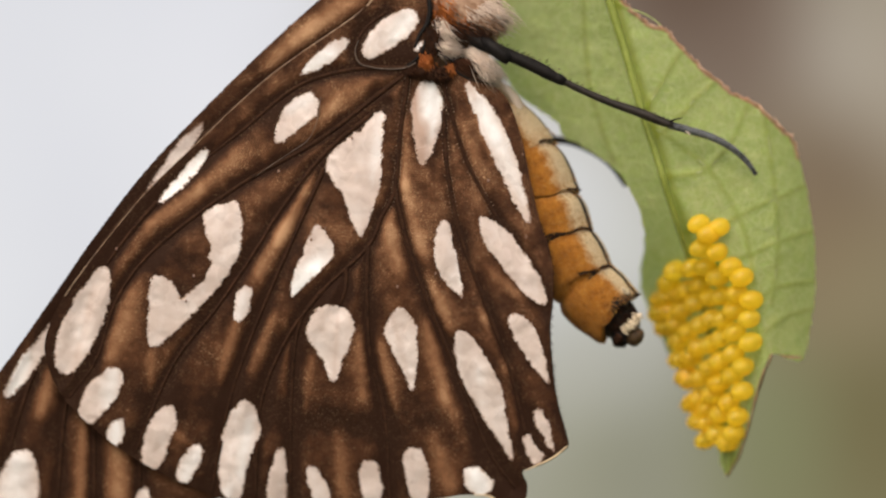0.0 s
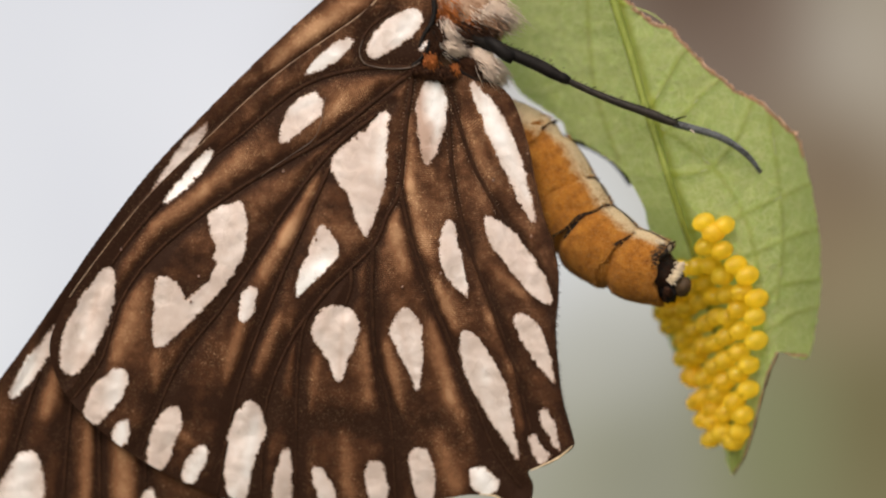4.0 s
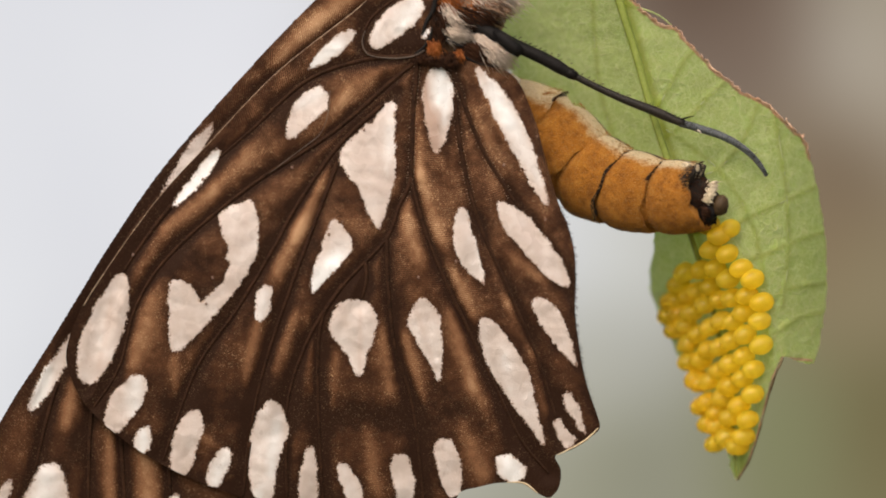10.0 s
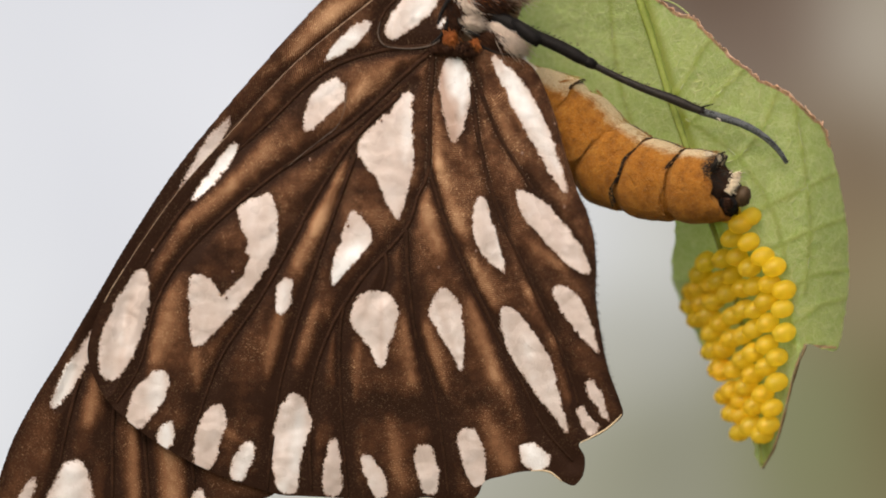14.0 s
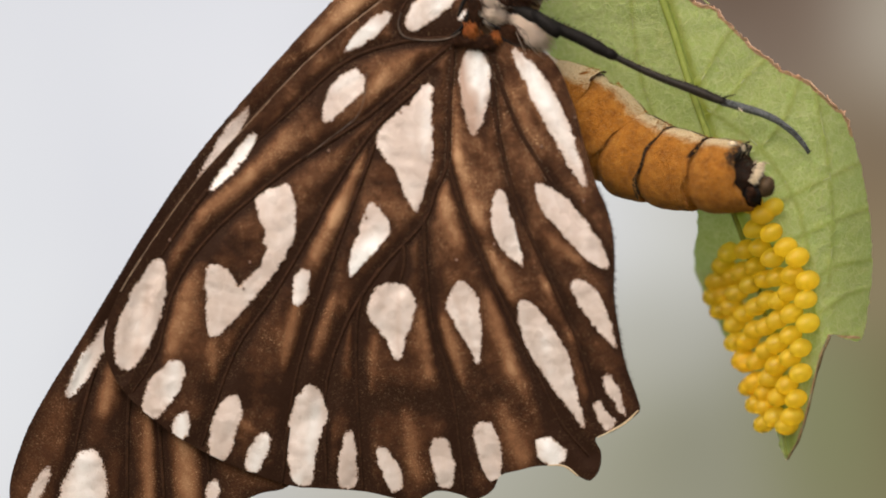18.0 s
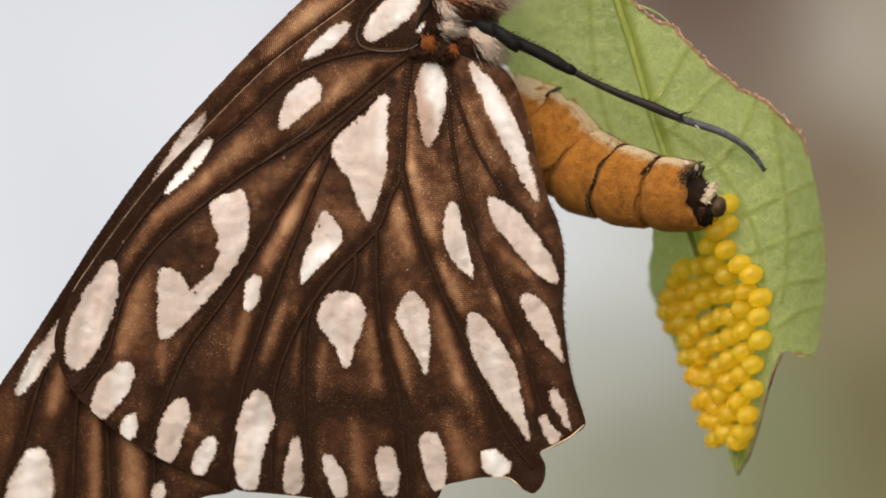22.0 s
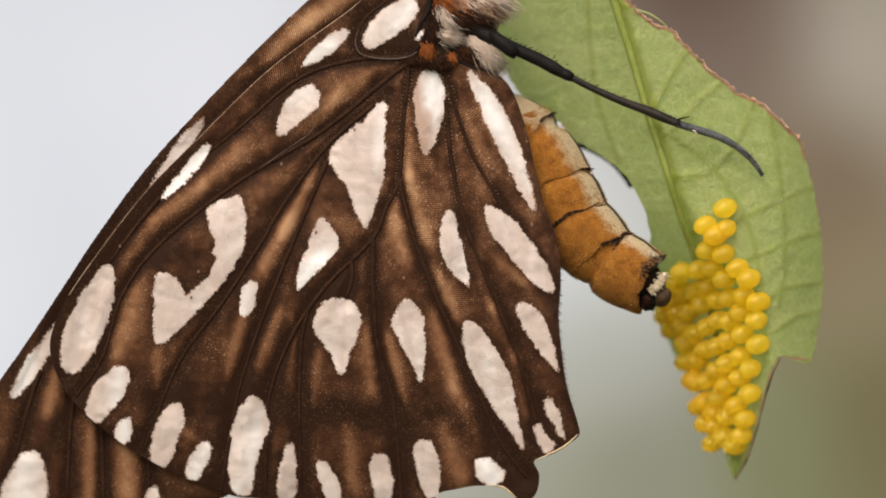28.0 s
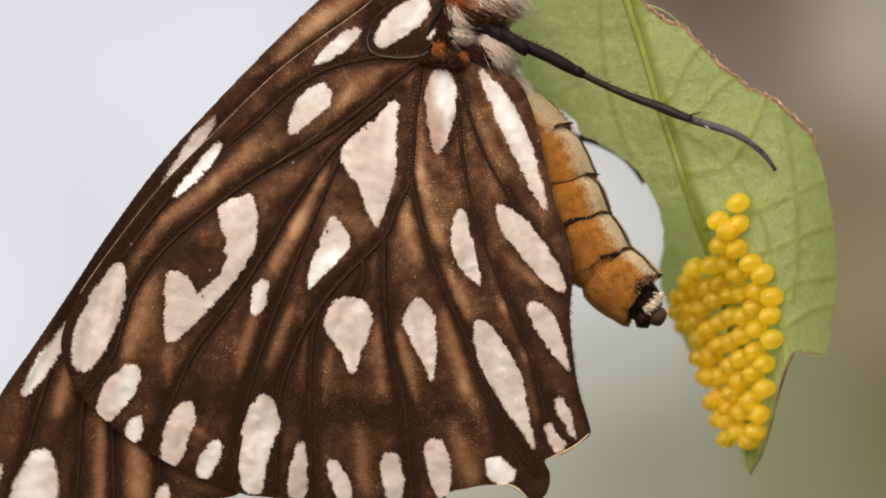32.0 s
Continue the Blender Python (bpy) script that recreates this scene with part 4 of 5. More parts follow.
hairs("hair_fringe", fringe, UMBER, hindwing, 0.45, "fine dark hair fringe")


def build_thorax():
    bm = bmesh.new()
    bmesh.ops.create_uvsphere(bm, u_segments=40, v_segments=26, radius=1.0)
    c = spot_at(775, 5, 1.9) - BASE
    for v in bm.verts:
        lump = 1 + 0.05 * noise.noise(v.co * 2.2)
        v.co = c + Vector((v.co.x * 82 * UNIT, v.co.y * 1.75 * MM, v.co.z * 118 * UNIT)) * lump
    thorax = part("thorax", bm, TAUPE, butterfly, "furry brown and cream thorax")

    def tuft(name, x, y, depth, spread, way, length, count, material, label, width=1.3, seed=1):
        r = np.random.default_rng(seed)
        out = []
        for _ in range(count * 2):
            a = spot_at(x + r.normal(0, spread[0]), y + r.normal(0, spread[1]), depth + r.normal(0, 0.10)) - BASE
            d = Vector((way[0] + r.normal(0, 0.14), r.normal(-0.15, 0.15), -way[1] + r.normal(0, 0.14))).normalized()
            out.append((a, a + d * length * r.uniform(0.55, 1.15) * UNIT))
        hairs(name, out, material, thorax, width * 0.8, label, 0.12, seed=seed)

    tuft("hair_tuft", 744, 26, 0.15, (4, 6), (0.6, 0.8), 52, 260, CREAM, "cream hair tuft", 1.2, 1)
    tuft("hair_tuft", 746, 64, 0.05, (6, 5), (0.95, 0.2), 42, 200, CREAM, "cream hair tuft", 1.2, 2)
    tuft("hair_tuft", 806, 74, 0.35, (6, 5), (0.66, 0.75), 76, 520, CREAM, "long cream hair brush", 1.2, 3)
    tuft("hair_tuft", 770, 40, 0.22, (9, 9), (0.7, 0.6), 24, 160, UMBER, "dark brown hair", 1.3, 4)
    tuft("hair_tuft", 750, 4, 0.25, (10, 12), (0.5, 0.7), 26, 160, RUST, "rust brown hair", 1.3, 5)
    tuft("hair_tuft", 724, 92, -0.12, (5, 6), (0.15, 0.6), 14, 220, RUST, "rust orange hair patch", 1.2, 6)
    tuft("hair_tuft", 768, 103, -0.05, (4, 4), (0.3, 0.6), 12, 100, RUST, "rust orange hair patch", 1.2, 7)
    tuft("hair_tuft", 800, 104, 0.20, (14, 7), (0.5, 0.6), 24, 260, UMBER, "dark brown hair", 1.3, 8)
    tuft("hair_tuft", 800, -8, 0.7, (18, 7), (0.85, 0.6), 66, 620, CREAM, "cream hair along the flank", 1.3, 9)
    tuft("hair_tuft", 786, 22, 0.5, (13, 6), (0.85, 0.5), 34, 320, RUST, "rust brown hair", 1.2, 11)
    tuft("hair_tuft", 790, 92, 0.15, (9, 5), (0.7, 0.6), 22, 240, UMBER, "dark brown hair", 1.2, 15)
    tuft("hair_tuft", 736, 50, 0.0, (7, 12), (0.3, 0.7), 18, 260, UMBER, "blackish hair between the tufts", 1.2, 16)
    tuft("hair_tuft", 826, 18, 0.35, (10, 7), (0.8, 0.6), 26, 220, TAUPE, "tan hair", 1.2, 12)
    tuft("hair_tuft", 716, 110, -0.16, (13, 4), (0.2, 0.6), 12, 260, UMBER, "dark brown hair", 1.2, 13)
    tuft("hair_tuft", 748, 112, -0.16, (9, 5), (0.2, 0.6), 13, 220, UMBER, "dark brown hair", 1.2, 14)
    tuft("hair_tuft", 792, 34, 0.35, (16, 6), (0.85, 0.35), 36, 220, UMBER, "dark brown hair", 1.3, 10)
    # glossy black wing hinges
    for name, pts, rad in (("wing_hinge", [(722, -30), (728, 0), (724, 26), (712, 46), (704, 70)], (3, 4.5, 4.5, 3.5, 1.8)), ("wing_hinge", [(728, 40), (740, 66), (758, 84), (780, 92)], (2.6, 3.4, 3.2, 2)),
                           ("wing_hinge", [(690, 104), (706, 92), (718, 74), (722, 56)], (1.8, 2.4, 2.4, 1.8)), ("wing_hinge", [(760, 96), (778, 108), (806, 122), (850, 128)], (2.4, 2, 1.6, 1.2))):
        line = smooth_line(pts, 6)
        tube_part(name, [(x, y, -0.08) for x, y in line], rad, BLACK, thorax, BASE, 10, "glossy black wing hinge")
    return thorax


thorax = build_thorax()


# ---- legs ----
def build_leg(name, label, joints):
    leg = new(name)
    leg.parent = butterfly
    leg["label"] = label
    for nm, mat, rad, pts in joints:
        tube_part(nm, smooth_line(pts, 8), rad, mat, leg, BASE, 12)
    return leg


leg = build_leg("leg", "slender black leg with grey foot resting on the leaf", (
    ("femur", BLACK, (15, 13.5, 12, 11, 11.5, 11.5, 8), [(800, 52, 0.5), (835, 72, 0.3), (875, 92, 0.15), (925, 116, 0.1), (962, 138, 0.1), (979, 147, 0.1)]),
    ("tibia", DUSK, (6, 6.2, 6.8, 7.8, 8.8, 6.8), [(975, 145, 0.1), (1010, 164, 0.15), (1060, 188, 0.25), (1110, 208, 0.35), (1150, 226, 0.45), (1170, 234, 0.5)]),
    ("foot", GREY, (7, 7, 7, 6.5, 6, 5, 3.5), [(1164, 233, 0.5), (1196, 243, 0.6), (1236, 257, 0.75), (1268, 275, 0.9), (1292, 296, 1.05), (1306, 314, 1.2), (1314, 328, 1.3)])))
# joint collars, spur and short bristles
tube_part("knee", [(962, 138, 0.1), (972, 143, 0.1), (982, 149, 0.1)], (9.2, 10, 7.4), BLACK, leg, BASE, 12)
tube_part("spur", [(1160, 228, 0.4), (1174, 224, 0.35), (1188, 221, 0.3)], (2, 1.5, 0.5), BLACK, leg, BASE, 6)
tube_part("spur", [(1188, 242, 0.5), (1197, 248, 0.45), (1200, 252, 0.4)], (1.6, 1.6, 0.8), CREAM, leg, BASE, 6)
tube_part("hip", [(838, 66, 0.15), (856, 82, -0.02), (872, 96, -0.02), (884, 104, 0.05)], (8, 12, 12, 11), BLACK, leg, BASE, 12)
lines = []
for k in range(44):
    f = k / 44
    x, y = 985 + 185 * f, 150 + 84 * f
    up = rng.uniform(-1, 1)
    a = spot_at(x, y - 5.8 * up - 1, 0.1 + 0.4 * f - 0.15) - BASE
    lines.append((a, a + Vector((rng.uniform(4, 8), -rng.uniform(0, 3), (4 if up > 0 else -2) + rng.normal(0, 1.4))) * UNIT))
for k in range(24):
    f = rng.uniform(0, 1)
    a = spot_at(842 + 130 * f, 72 + 62 * f - 9 + rng.normal(0, 2), 0.1) - BASE
    lines.append((a, a + Vector((rng.uniform(4, 8), -1, rng.uniform(0, 3))) * UNIT))
for k in range(70):
    f = rng.uniform(0, 1)
    p = smooth_line([(1170, 236), (1236, 257), (1292, 296), (1314, 328)], 4)
    x, y = p[int(f * (len(p) - 1))]
    a = spot_at(x, y, 0.5 + 0.7 * f - 0.15) - BASE
    lines.append((a, a + Vector((rng.uniform(3, 9), -2, rng.normal(0, 4))) * UNIT))
hairs("leg_bristles", lines, BLACK, leg, 0.7)

far_leg = build_leg("leg", "dark leg clasping the leaf's far edge", (
    ("tibia", BLACK, (8, 8, 7), [(800, 120, 2.6), (860, 190, 4.2), (930, 250, 5.2), (958, 262, 5.4)]),
    ("foot", BLACK, (7, 6.5, 6, 5, 4), [(950, 261, 5.3), (985, 266, 5.5), (1020, 281, 5.5), (1050, 302, 5.5), (1070, 326, 5.5), (1082, 346, 5.5)])))


# ---- abdomen: ringed segments, each keyed on the body ----
def build_segment(name, length, r0, r1, label, index):
    """A barrel-shaped ring along x, its back towards z; tucked into the ring before it."""
    nu = 72
    lead = -86 if index == 0 else -40
    spread = (1.34, 0.98, 0.88, 0.85, 0.80, 0.85)[index]
    strong, reach = ((0.72, 0.62), (0.62, 0.35), (1.15, 2.6), (1.1, 0.95), (0.6, 1.2), (1.0, 2.0))[index]
    before, before_reach = ((0.0, 1.0), (0.0, 1.0), (0.3, 0.6), (1.1, 1.8), (0.8, 0.9), (1.0, 2.0))[index]
    xs = np.concatenate([[lead, lead + 2], np.linspace(lead + 4, -38, 6) if index == 0 else [], np.linspace(-36, length - 9, 18), np.linspace(length - 7, length + 5, 10), [length + 4, length - 4]])
    co, back, dark = [], [], []
    for k, x in enumerate(xs):
        f = np.clip((x + 8) / (length + 13), 0, 1)
        r = r0 + (r1 - r0) * f - 6.0 + 11.0 * math.sin(math.pi * (0.12 + 0.80 * f))
        if x < -8:
            r = r0 - 7 - (0.16 * max(0, -x - 30) if index == 0 else 0)
        r *= (0.5, 0.85)[k] if k < 2 else (0.9 if k == len(xs) - 2 else 0.5 if k == len(xs) - 1 else 1.0)
        if -8 <= x < 16:
            r -= 10.0 * (1 - (x + 8) / 24) ** 1.6
        if x > length - 14 and k < len(xs) - 2:
            r += 2.2 * (1 - abs(x - length) / 14)
        for j in range(nu):
            th = 2 * math.pi * j / nu
            a = th if th < math.pi else 2 * math.pi - th
            w = 1 + (0.10 if index == 5 else 0.015) * noise.noise(Vector((x * 0.06 + index * 9, math.cos(th) * 2, math.sin(th) * 2)))
            sx = x + (3.0 * math.sin(7 * th + index) * f if k >= 2 else 0) + (4.0 * math.cos(th) - (12.0 * abs(math.sin(th)) * f if index == 4 else 14.0 * math.sin(th))) * (1.0 if k >= 2 else 0.0) + (9.0 if index == 4 else 0.0) * f * (1 - math.cos(a)) + (7.0 * noise.noise(Vector((math.cos(th) * 4.0, math.sin(th) * 4.0, 3.0))) * f ** 3 if index == 4 and k >= 2 else 0.0)
            co.append((sx * UNIT, -math.sin(th) * r * 0.86 * w * UNIT, (math.cos(th) * r * w * (1 + 0.04 * (1 - math.cos(th))) - (12.0 * f if index == 5 and k >= 2 else 0.0)) * UNIT))
            back.append(float(np.clip(1.2 - a / spread, 0, 1.2)))
            ring = 1.3 * strong * max(0.0, 1 - abs(x - length - 3.0) / 3.8) * float(np.clip((reach + 0.4 - a) / 0.4, 0, 1))
            ridge = max(0.0, 1.25 - a / 0.13)
            front = 1.25 * before * max(0.0, 1 - abs(x - 1.0) / 4.0) * float(np.clip((before_reach + 0.3 - a) / 0.4, 0, 1)) if index else 0.0
            dark.append(1.1 * max(ring, ridge, front) if x > -9 else 0.0)
            if index == 4:
                dark[-1] = max(dark[-1], 0.9 * float(np.clip((x - length + 34) / 36, 0, 1)) * float(np.clip(1.9 - a, 0, 1)) * float(np.clip(a * 2.5, 0.35, 1)))
            if index == 5:
                dark[-1] = 1.2
    n = len(xs)
    i = np.arange(n * nu).reshape(n, nu)
    jn = np.roll(i, -1, 1)
    q = np.stack([i[:-1], jn[:-1], jn[1:], i[1:]], -1).reshape(-1, 4)
    seg = mesh_part(name, np.array(co), q, SKIN, butterfly, (("back", np.array(back)), ("dark", np.array(dark))), label)
    out, pale = [], []
    r2 = np.random.default_rng(60 + index)
    for _ in range(110):
        th = r2.uniform(-0.1, min(1.9, reach + 0.2))
        x, r = length + 2 + 4 * math.cos(th) - 14 * math.sin(th), r1 + 1
        a = Vector((x, -math.sin(th) * r * 0.86, math.cos(th) * r)) * UNIT
        out.append((a, a + Vector((r2.uniform(2, 6), -math.sin(th) * 2.0, math.cos(th) * 2.0 + r2.normal(0, 1))) * UNIT))
    for _ in range(500):
        th, x = r2.uniform(-0.2, 3.2), r2.uniform(0, length)
        r = r0 + (r1 - r0) * x / length + 2.5
        a = Vector((x, -math.sin(th) * r * 0.86, math.cos(th) * r)) * UNIT
        pale.append((a, a + Vector((r2.uniform(3, 7), -math.sin(th) * 2.2, math.cos(th) * 2.2)) * UNIT))
    hairs("joint_bristles", out, UMBER, seg, 0.6, seed=index)
    hairs("down", pale, OCHRE if index < 5 else UMBER, seg, 0.5, seed=index + 20)
    return seg


OCHRE = speckled("ochre_down", (0.26, 0.10, 0.012), (0.56, 0.29, 0.07), 0.7, 6.0)
FLAP = speckled("torn_cream_skin", (0.55, 0.45, 0.30), (0.80, 0.71, 0.55), 0.7, 7.0)
SEG = [build_segment("abdomen_segment", ln, a, b, "ochre segment with cream back", k)
       for k, (ln, a, b) in enumerate(((92, 59, 72), (90, 71, 75), (70, 71, 70), (80, 67, 64), (78, 61, 57)))]
bm = bmesh.new()
bmesh.ops.create_icosphere(bm, subdivisions=3, radius=1.0)
for v in bm.verts:
    v.co = Vector((-6 + v.co.x * 40, -14 + v.co.y * 24, 57 + v.co.z * 8 - 0.004 * (v.co.x * 40) ** 2)) * UNIT * (1 + 0.03 * noise.noise(v.co * 3))
part("base_flap", bm, CREAM, SEG[0], "pale flap over the abdomen's base")
SEG.append(build_segment("abdomen_tip", 38, 39, 24, "blackish ragged abdomen tip", 5))
tip = SEG[5]


def tip_bits():
    bm = bmesh.new()
    bmesh.ops.create_icosphere(bm, subdivisions=3, radius=1.0)
    for v in bm.verts:
        v.co = Vector((62 + v.co.x * 15, -12 + v.co.y * 15, -5 + v.co.z * 19)) * UNIT * (1 + 0.03 * noise.noise(v.co * 3))
    part("ovipositor_knob", bm, KNOB, tip, "round brown horny knob")
    r = np.random.default_rng(77)
    out = []
    for _ in range(170):
        z = r.uniform(-4, 32)
        a = Vector((38 + r.normal(0, 3) + 0.1 * z, -math.sqrt(max(60.0, 36 ** 2 - z * z)) * 0.8 + r.normal(0, 2), z)) * UNIT
        out.append((a, a + Vector((r.uniform(4, 15), -r.uniform(0, 7), r.uniform(-4, 11))) * UNIT))
    hairs("pale_lip", out, FLAP, tip, 1.3, "cream hairy lip", seed=9)
    arc = []
    for k in range(16):
        th = 0.05 + 1.15 * k / 15
        arc.append(Vector((45 + 2.5 * math.sin(k * 2.3), -math.sin(th) * 27, math.cos(th) * 33 + 2 * math.sin(k * 1.7))) * UNIT)
    bm = bmesh.new()
    prev = None
    for k, c in enumerate(arc):
        w = 3.6 * math.sin(math.pi * (k + 0.7) / 16.4) * (1 + 0.35 * math.sin(k * 2.9)) + 0.8
        th = 0.05 + 1.15 * k / 15
        out_way = Vector((0, -math.sin(th), math.cos(th)))
        ring = [bm.verts.new(c + (Vector((math.cos(q) * w, 0, 0)) + out_way * math.sin(q) * w * 0.8) * UNIT) for q in (math.pi * 2 * j / 8 for j in range(8))]
        if prev:
            for j in range(8):
                bm.faces.new((prev[j], prev[(j + 1) % 8], ring[(j + 1) % 8], ring[j]))
        prev = ring
    bmesh.ops.recalc_face_normals(bm, faces=bm.faces)
    part("lip_ridge", bm, FLAP, tip, "cream torn lip")
    ragged = []
    for _ in range(260):
        th = r.uniform(1.9, 3.1)
        a = Vector((34, -math.sin(th) * 34, math.cos(th) * 38)) * UNIT
        ragged.append((a, a + Vector((r.uniform(6, 20), -math.sin(th) * 3, math.cos(th) * 3 + r.normal(0, 3))) * UNIT))
    hairs("ragged_edge", ragged, UMBER, tip, 1.6, seed=10)
    # torn pale flap on the rim before the tip
    flap = [Vector((58 + 2 * k + 2.5 * math.sin(k * 1.9), -22 + 1.5 * k, 57 - 1.2 * k + 2 * math.sin(k * 2.6))) * UNIT for k in range(9)]
    hairs("torn_flap", [(p, p + Vector((r.uniform(5, 15), r.uniform(-5, 1), r.uniform(-4, 6))) * UNIT) for p in flap for _ in range(16)], FLAP, SEG[4], 2.2, "cream torn flap", seed=31)
    for zz, yy in ((-22, -16), (-30, -4)):
        bm = bmesh.new()
        bmesh.ops.create_icosphere(bm, subdivisions=3, radius=1.0)
        for v in bm.verts:
            v.co = Vector((42 + v.co.x * 17, yy + v.co.y * 12, zz + v.co.z * 15)) * UNIT * (1 + 0.15 * noise.noise(v.co * 2 + Vector((zz, 0, 0))))
        part("tip_lobe", bm, BLACK, tip, "black horny lobe")


tip_bits()

# ---- how things move: x, y in plan units on the body, depth in mm; four attitudes of the abdomen from hanging to reaching out ----
ATTITUDES = (
    ((847, 189, 2.2), (899, 257, 2.1), (940, 338, 2.0), (973, 406, 2.0), (1020, 477, 1.9), (1072, 521, 1.8), (1107, 547, 1.7), 26),
    ((832, 212, 2.2), (906, 255, 2.1), (954, 330, 2.0), (990, 389, 1.9), (1053, 455, 1.7), (1103, 482, 1.6), (1149, 508, 1.5), 20),
    ((833, 197, 2.9), (922, 251, 2.7), (971, 320, 2.4), (1026, 377, 2.0), (1090, 407, 1.4), (1148, 411, 0.9), (1201, 422, 0.7), 12),
    ((840, 200, 3.3), (925, 238, 3.0), (985, 308, 2.5), (1047, 338, 2.0), (1122, 358, 1.3), (1180, 362, 0.7), (1240, 378, 0.4), 6))
SWAY = [
    (0, 3.4, -26.3, 3.33), (0.5, 5.1, -26.4, 3.39), (1, 4.2, -26.2, 3.47), (1.5, 4, -27.3, 3.37), (2, 2.5, -29.5, 3.31),
    (2.5, 5.9, -28, 3.51), (3, 3.1, -29.6, 3.36), (3.5, 5.1, -26.5, 3.38), (5.5, 2.5, -27.3, 3.66), (6, 2.5, -25.8, 3.5),
    (6.5, 0.9, -23.8, 3.26), (7, 0.7, -20.1, 2.98), (7.5, 0.4, -21.8, 2.48), (8, -1.1, -11.6, 1.76), (8.5, 4, -11.9, 0.93),
    (9, 3.1, -8.5, 0.47), (9.5, 2, -0.7, -0.23), (10, 4.9, -4.5, 0.01), (10.5, 4.5, -2.2, -0.04), (11, 3.1, -3.3, 0.02),
    (11.5, 1.8, -2.3, 0.07), (12, 3.1, 1.7, 0.43), (12.5, 1.6, -0, 0.08), (13, -0, -0, 0), (13.5, 4.1, 4.5, -0.01),
    (14, 2, 1.9, -0.1), (14.5, 2.3, 3.3, 0.16), (15, 1.5, 4.9, 0.37), (15.5, 3.7, 4.4, 0.57), (17.5, 3.7, 5.7, 0.98),
    (18, 2.9, 2.3, 1.01), (18.5, -0.2, 2.4, 1.25), (19, 3.7, 3.7, 1.34), (19.5, 1.5, 3.4, 1.51), (20, 1.2, 2.8, 1.76),
    (20.5, -1, 3.6, 2.22), (21, -2.4, 2.4, 2.2), (21.5, -1.6, 2.7, 2), (22, -1.3, 3.1, 1.7), (22.5, -0.9, -1.3, 1.18),
    (23, -1.1, -0.6, 1.03), (23.5, -1.6, -3.3, 1), (24, -3.2, -4.3, 1.01), (24.5, -1.1, -4.4, 1.24), (25, -3.4, -7.3, 1.21),
    (25.5, -3.4, -4.8, 1.39), (27.5, -0.5, -2.5, 2.06), (28, -0.9, -4.4, 2.23), (28.5, -2, -4, 2.46), (29, 0.2, -3.4, 2.58),
    (29.5, -3.9, -7.4, 2.37), (30, -2.9, -5.3, 2.58), (30.5, -2.3, -6.6, 2.52), (31, -1.4, -7.4, 2.63), (31.5, -3.9, -6, 2.65),
    (32, -0.8, -7.6, 2.76),
]
REACH = [
    (0, 0.06, 5, 5), (0.5, 0.03, 4, 4), (1, 0.05, 5, 5), (1.5, 0.05, 4, 4), (2, 0.14, 3, 3), (2.5, 0.5, -1, -1), (3, 1.17, 1, 0),
    (3.5, 1.45, 8, 5), (5.5, 1.79, 9, 5), (6, 1.98, -2, -1), (6.5, 2.3, -6, -5), (7, 2.25, -9, -24), (7.5, 2.4, -10, -28), (8, 2.55, -15, -37),
    (8.5, 2.5, -9, -24), (9, 2.55, -9, -22), (9.5, 3.04, -19, -17), (10, 2.95, -14, -12), (10.5, 2.95, -9, -8), (11, 2.91, -6, -5), (11.5, 2.99, -5, -5),
    (12, 3, -3, -2), (12.5, 2.99, -2, -1), (13, 3, 0, 0), (13.5, 2.87, 1, 1), (14, 2.9, -1, -1), (14.5, 2.96, -1, -1), (15, 2.99, 2, 2),
    (15.5, 3.01, 1, 1), (17.5, 3.04, 3, 2), (18, 3.11, 0, 0), (18.5, 3.2, 1, 1), (19, 3.16, 1, 1), (19.5, 3.22, 2, 2), (20, 3.19, 3, 2),
    (20.5, 3.2, 4, 4), (21, 3.18, 6, 6), (21.5, 3.18, 5, 4), (22, 3.13, 1, 1), (22.5, 2.91, -1, -1), (23, 2.76, -1, -1), (23.5, 2.52, -4, -3),
    (24, 2.4, -5, 5), (24.5, 2.2, -6, 10), (25, 2.1, -10, 23), (25.5, 1.95, -11, 26), (27.5, 1.26, 8, 5), (28, 1, 0, 0), (28.5, 0.54, -1, -1),
    (29, 0.5, -1, -1), (29.5, 0.51, 0, 0), (30, 0.41, 1, 2), (30.5, 0.36, 0, 0), (31, 0.29, 0, 0), (31.5, 0.2, 2, 2), (32, 0.23, 1, 1),
]


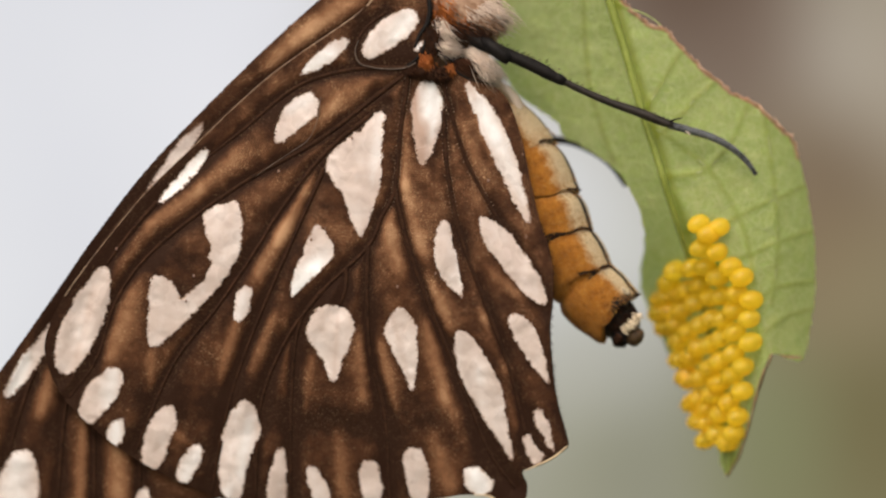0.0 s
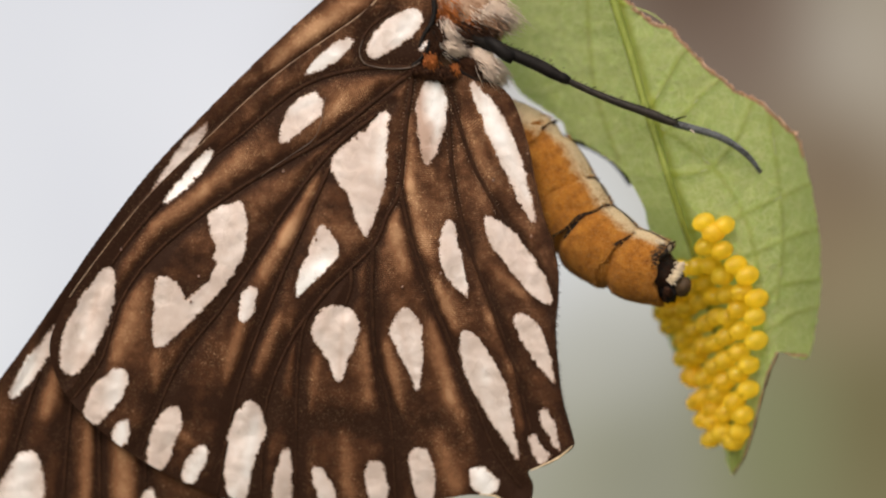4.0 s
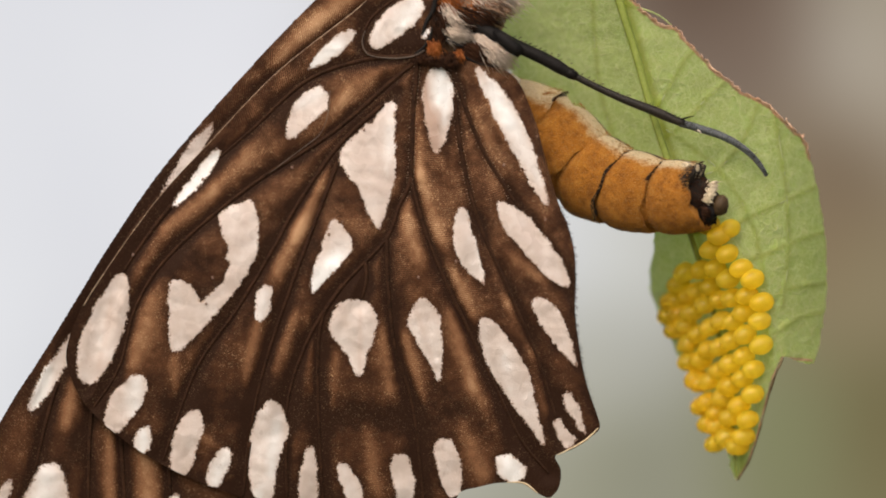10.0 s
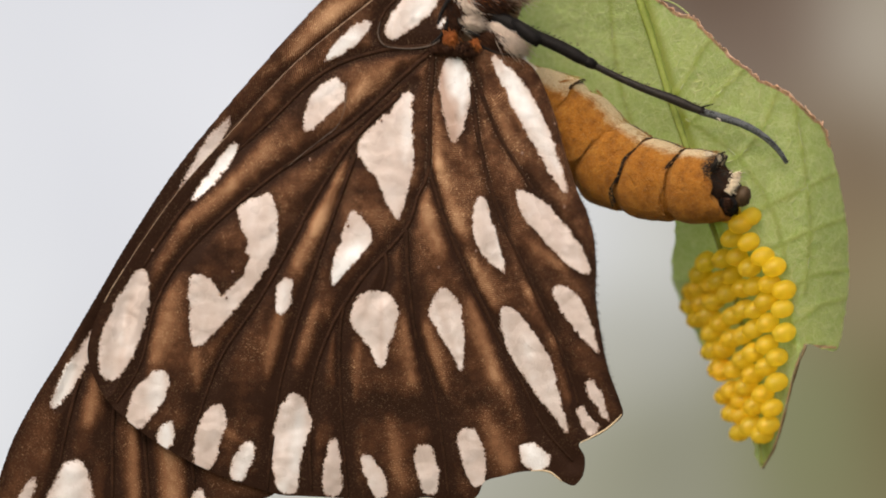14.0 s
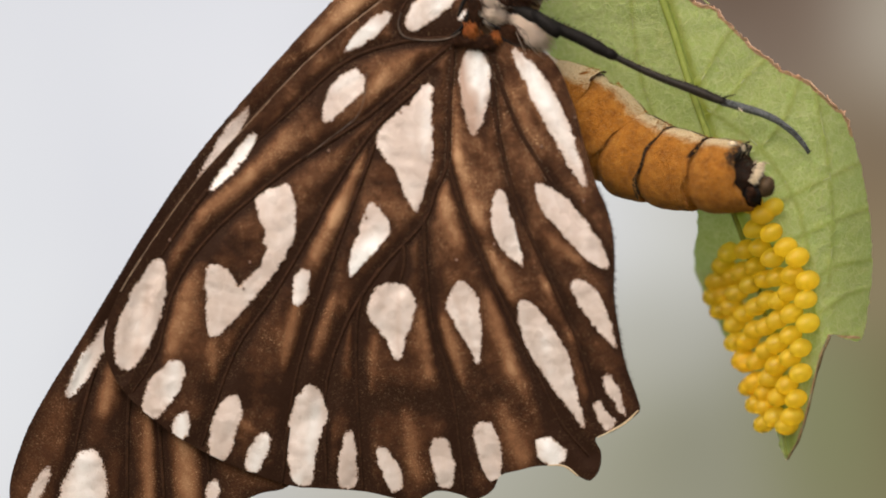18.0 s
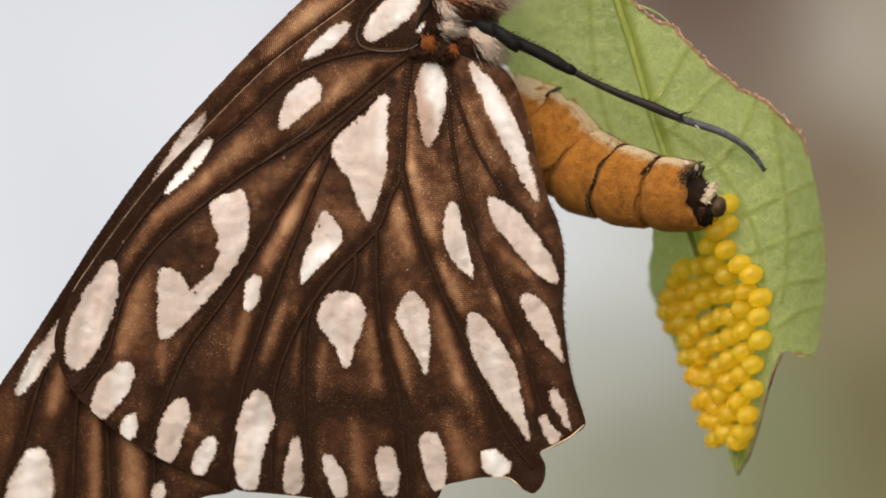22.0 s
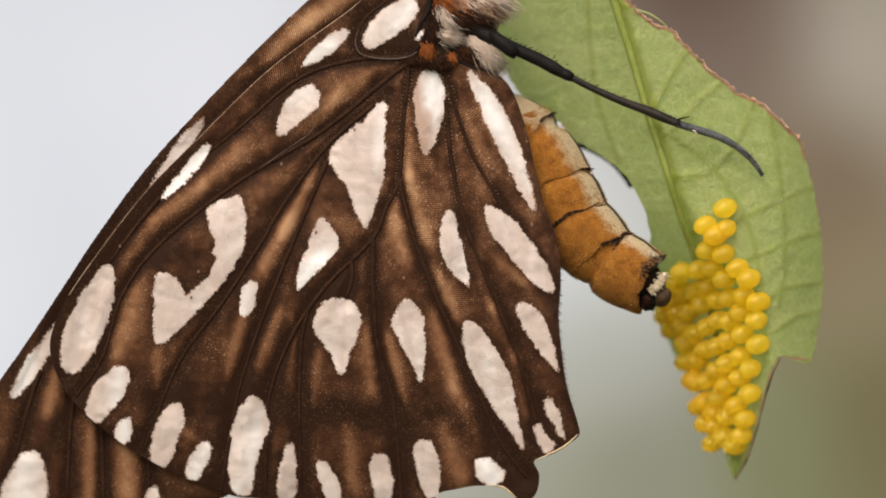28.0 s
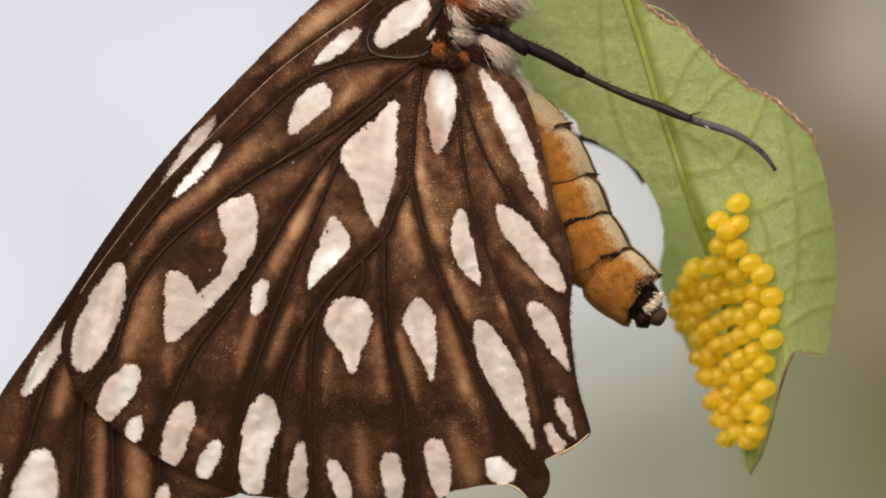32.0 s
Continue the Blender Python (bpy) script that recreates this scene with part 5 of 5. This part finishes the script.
def body_pose(t):
    ts = [r[0] for r in SWAY]
    x, y, a = (float(np.interp(t, ts, [r[k] for r in SWAY])) for k in (1, 2, 3))
    return Matrix.Translation(BASE + Vector((x, 0, y)) * UNIT) @ pose(0, 0, 0, 0, a, 0)


def abdomen_poses(u, rx, ry):
    i = min(max(int(u), 0), 2)
    f = u - i
    pts = []
    for k in range(7):
        a, b = np.array(ATTITUDES[i][k]), np.array(ATTITUDES[i + 1][k])
        p = a + (b - a) * f
        pts.append(spot_at(p[0] + rx * (k / 6) ** 3, p[1] + ry * (k / 6) ** 3, p[2]) - BASE)
    roll = ATTITUDES[i][7] + (ATTITUDES[i + 1][7] - ATTITUDES[i][7]) * f
    out = []
    for k in range(6):
        d = (pts[k + 1] - pts[k]).normalized()
        up = Vector((-d.z, 0, d.x)).normalized()
        side = up.cross(d).normalized()
        up = d.cross(side).normalized()
        m = Matrix((d, side, up)).transposed().to_4x4()
        out.append(Matrix.Translation(pts[k]) @ m @ pose(0, 0, 0, roll * min(1, k / 3 + 0.3)))
    return out


def motions():
    walk(butterfly, [(r[0], body_pose(r[0])) for r in SWAY])
    # the feet stay on the leaf while the body sways
    grip = spot_at(1313, 325, 1.3)
    rows = []
    for t, x, y, a in SWAY:
        on_leaf = Matrix.Translation(grip) @ pose(0, 0, 0, 0, 0.069 * y, 0) @ Matrix.Translation(BASE - grip)
        rows.append((t, body_pose(t).inverted() @ on_leaf))
    walk(leg, rows)
    walk(far_leg, [(t, body_pose(t).inverted() @ Matrix.Translation(BASE)) for t, x, y, a in SWAY])
    steps = [(t, abdomen_poses(u, rx, ry)) for t, u, rx, ry in REACH]
    for k, seg in enumerate(SEG):
        walk(seg, [(t, ms[k]) for t, ms in steps])
    # the last egg rides inside the abdomen until it is laid
    laid = egg_pose(1244, 385)
    turn = laid.to_quaternion().to_matrix().to_4x4()
    rows = []
    for t, ms in steps:
        if t <= 20.6:
            rows.append((t, Matrix.Translation((body_pose(t) @ ms[4]) @ Vector((30 * UNIT, 0, 0))) @ turn))
        elif t >= 21.4:
            rows.append((t, laid))
    walk(new_egg, rows)


motions()
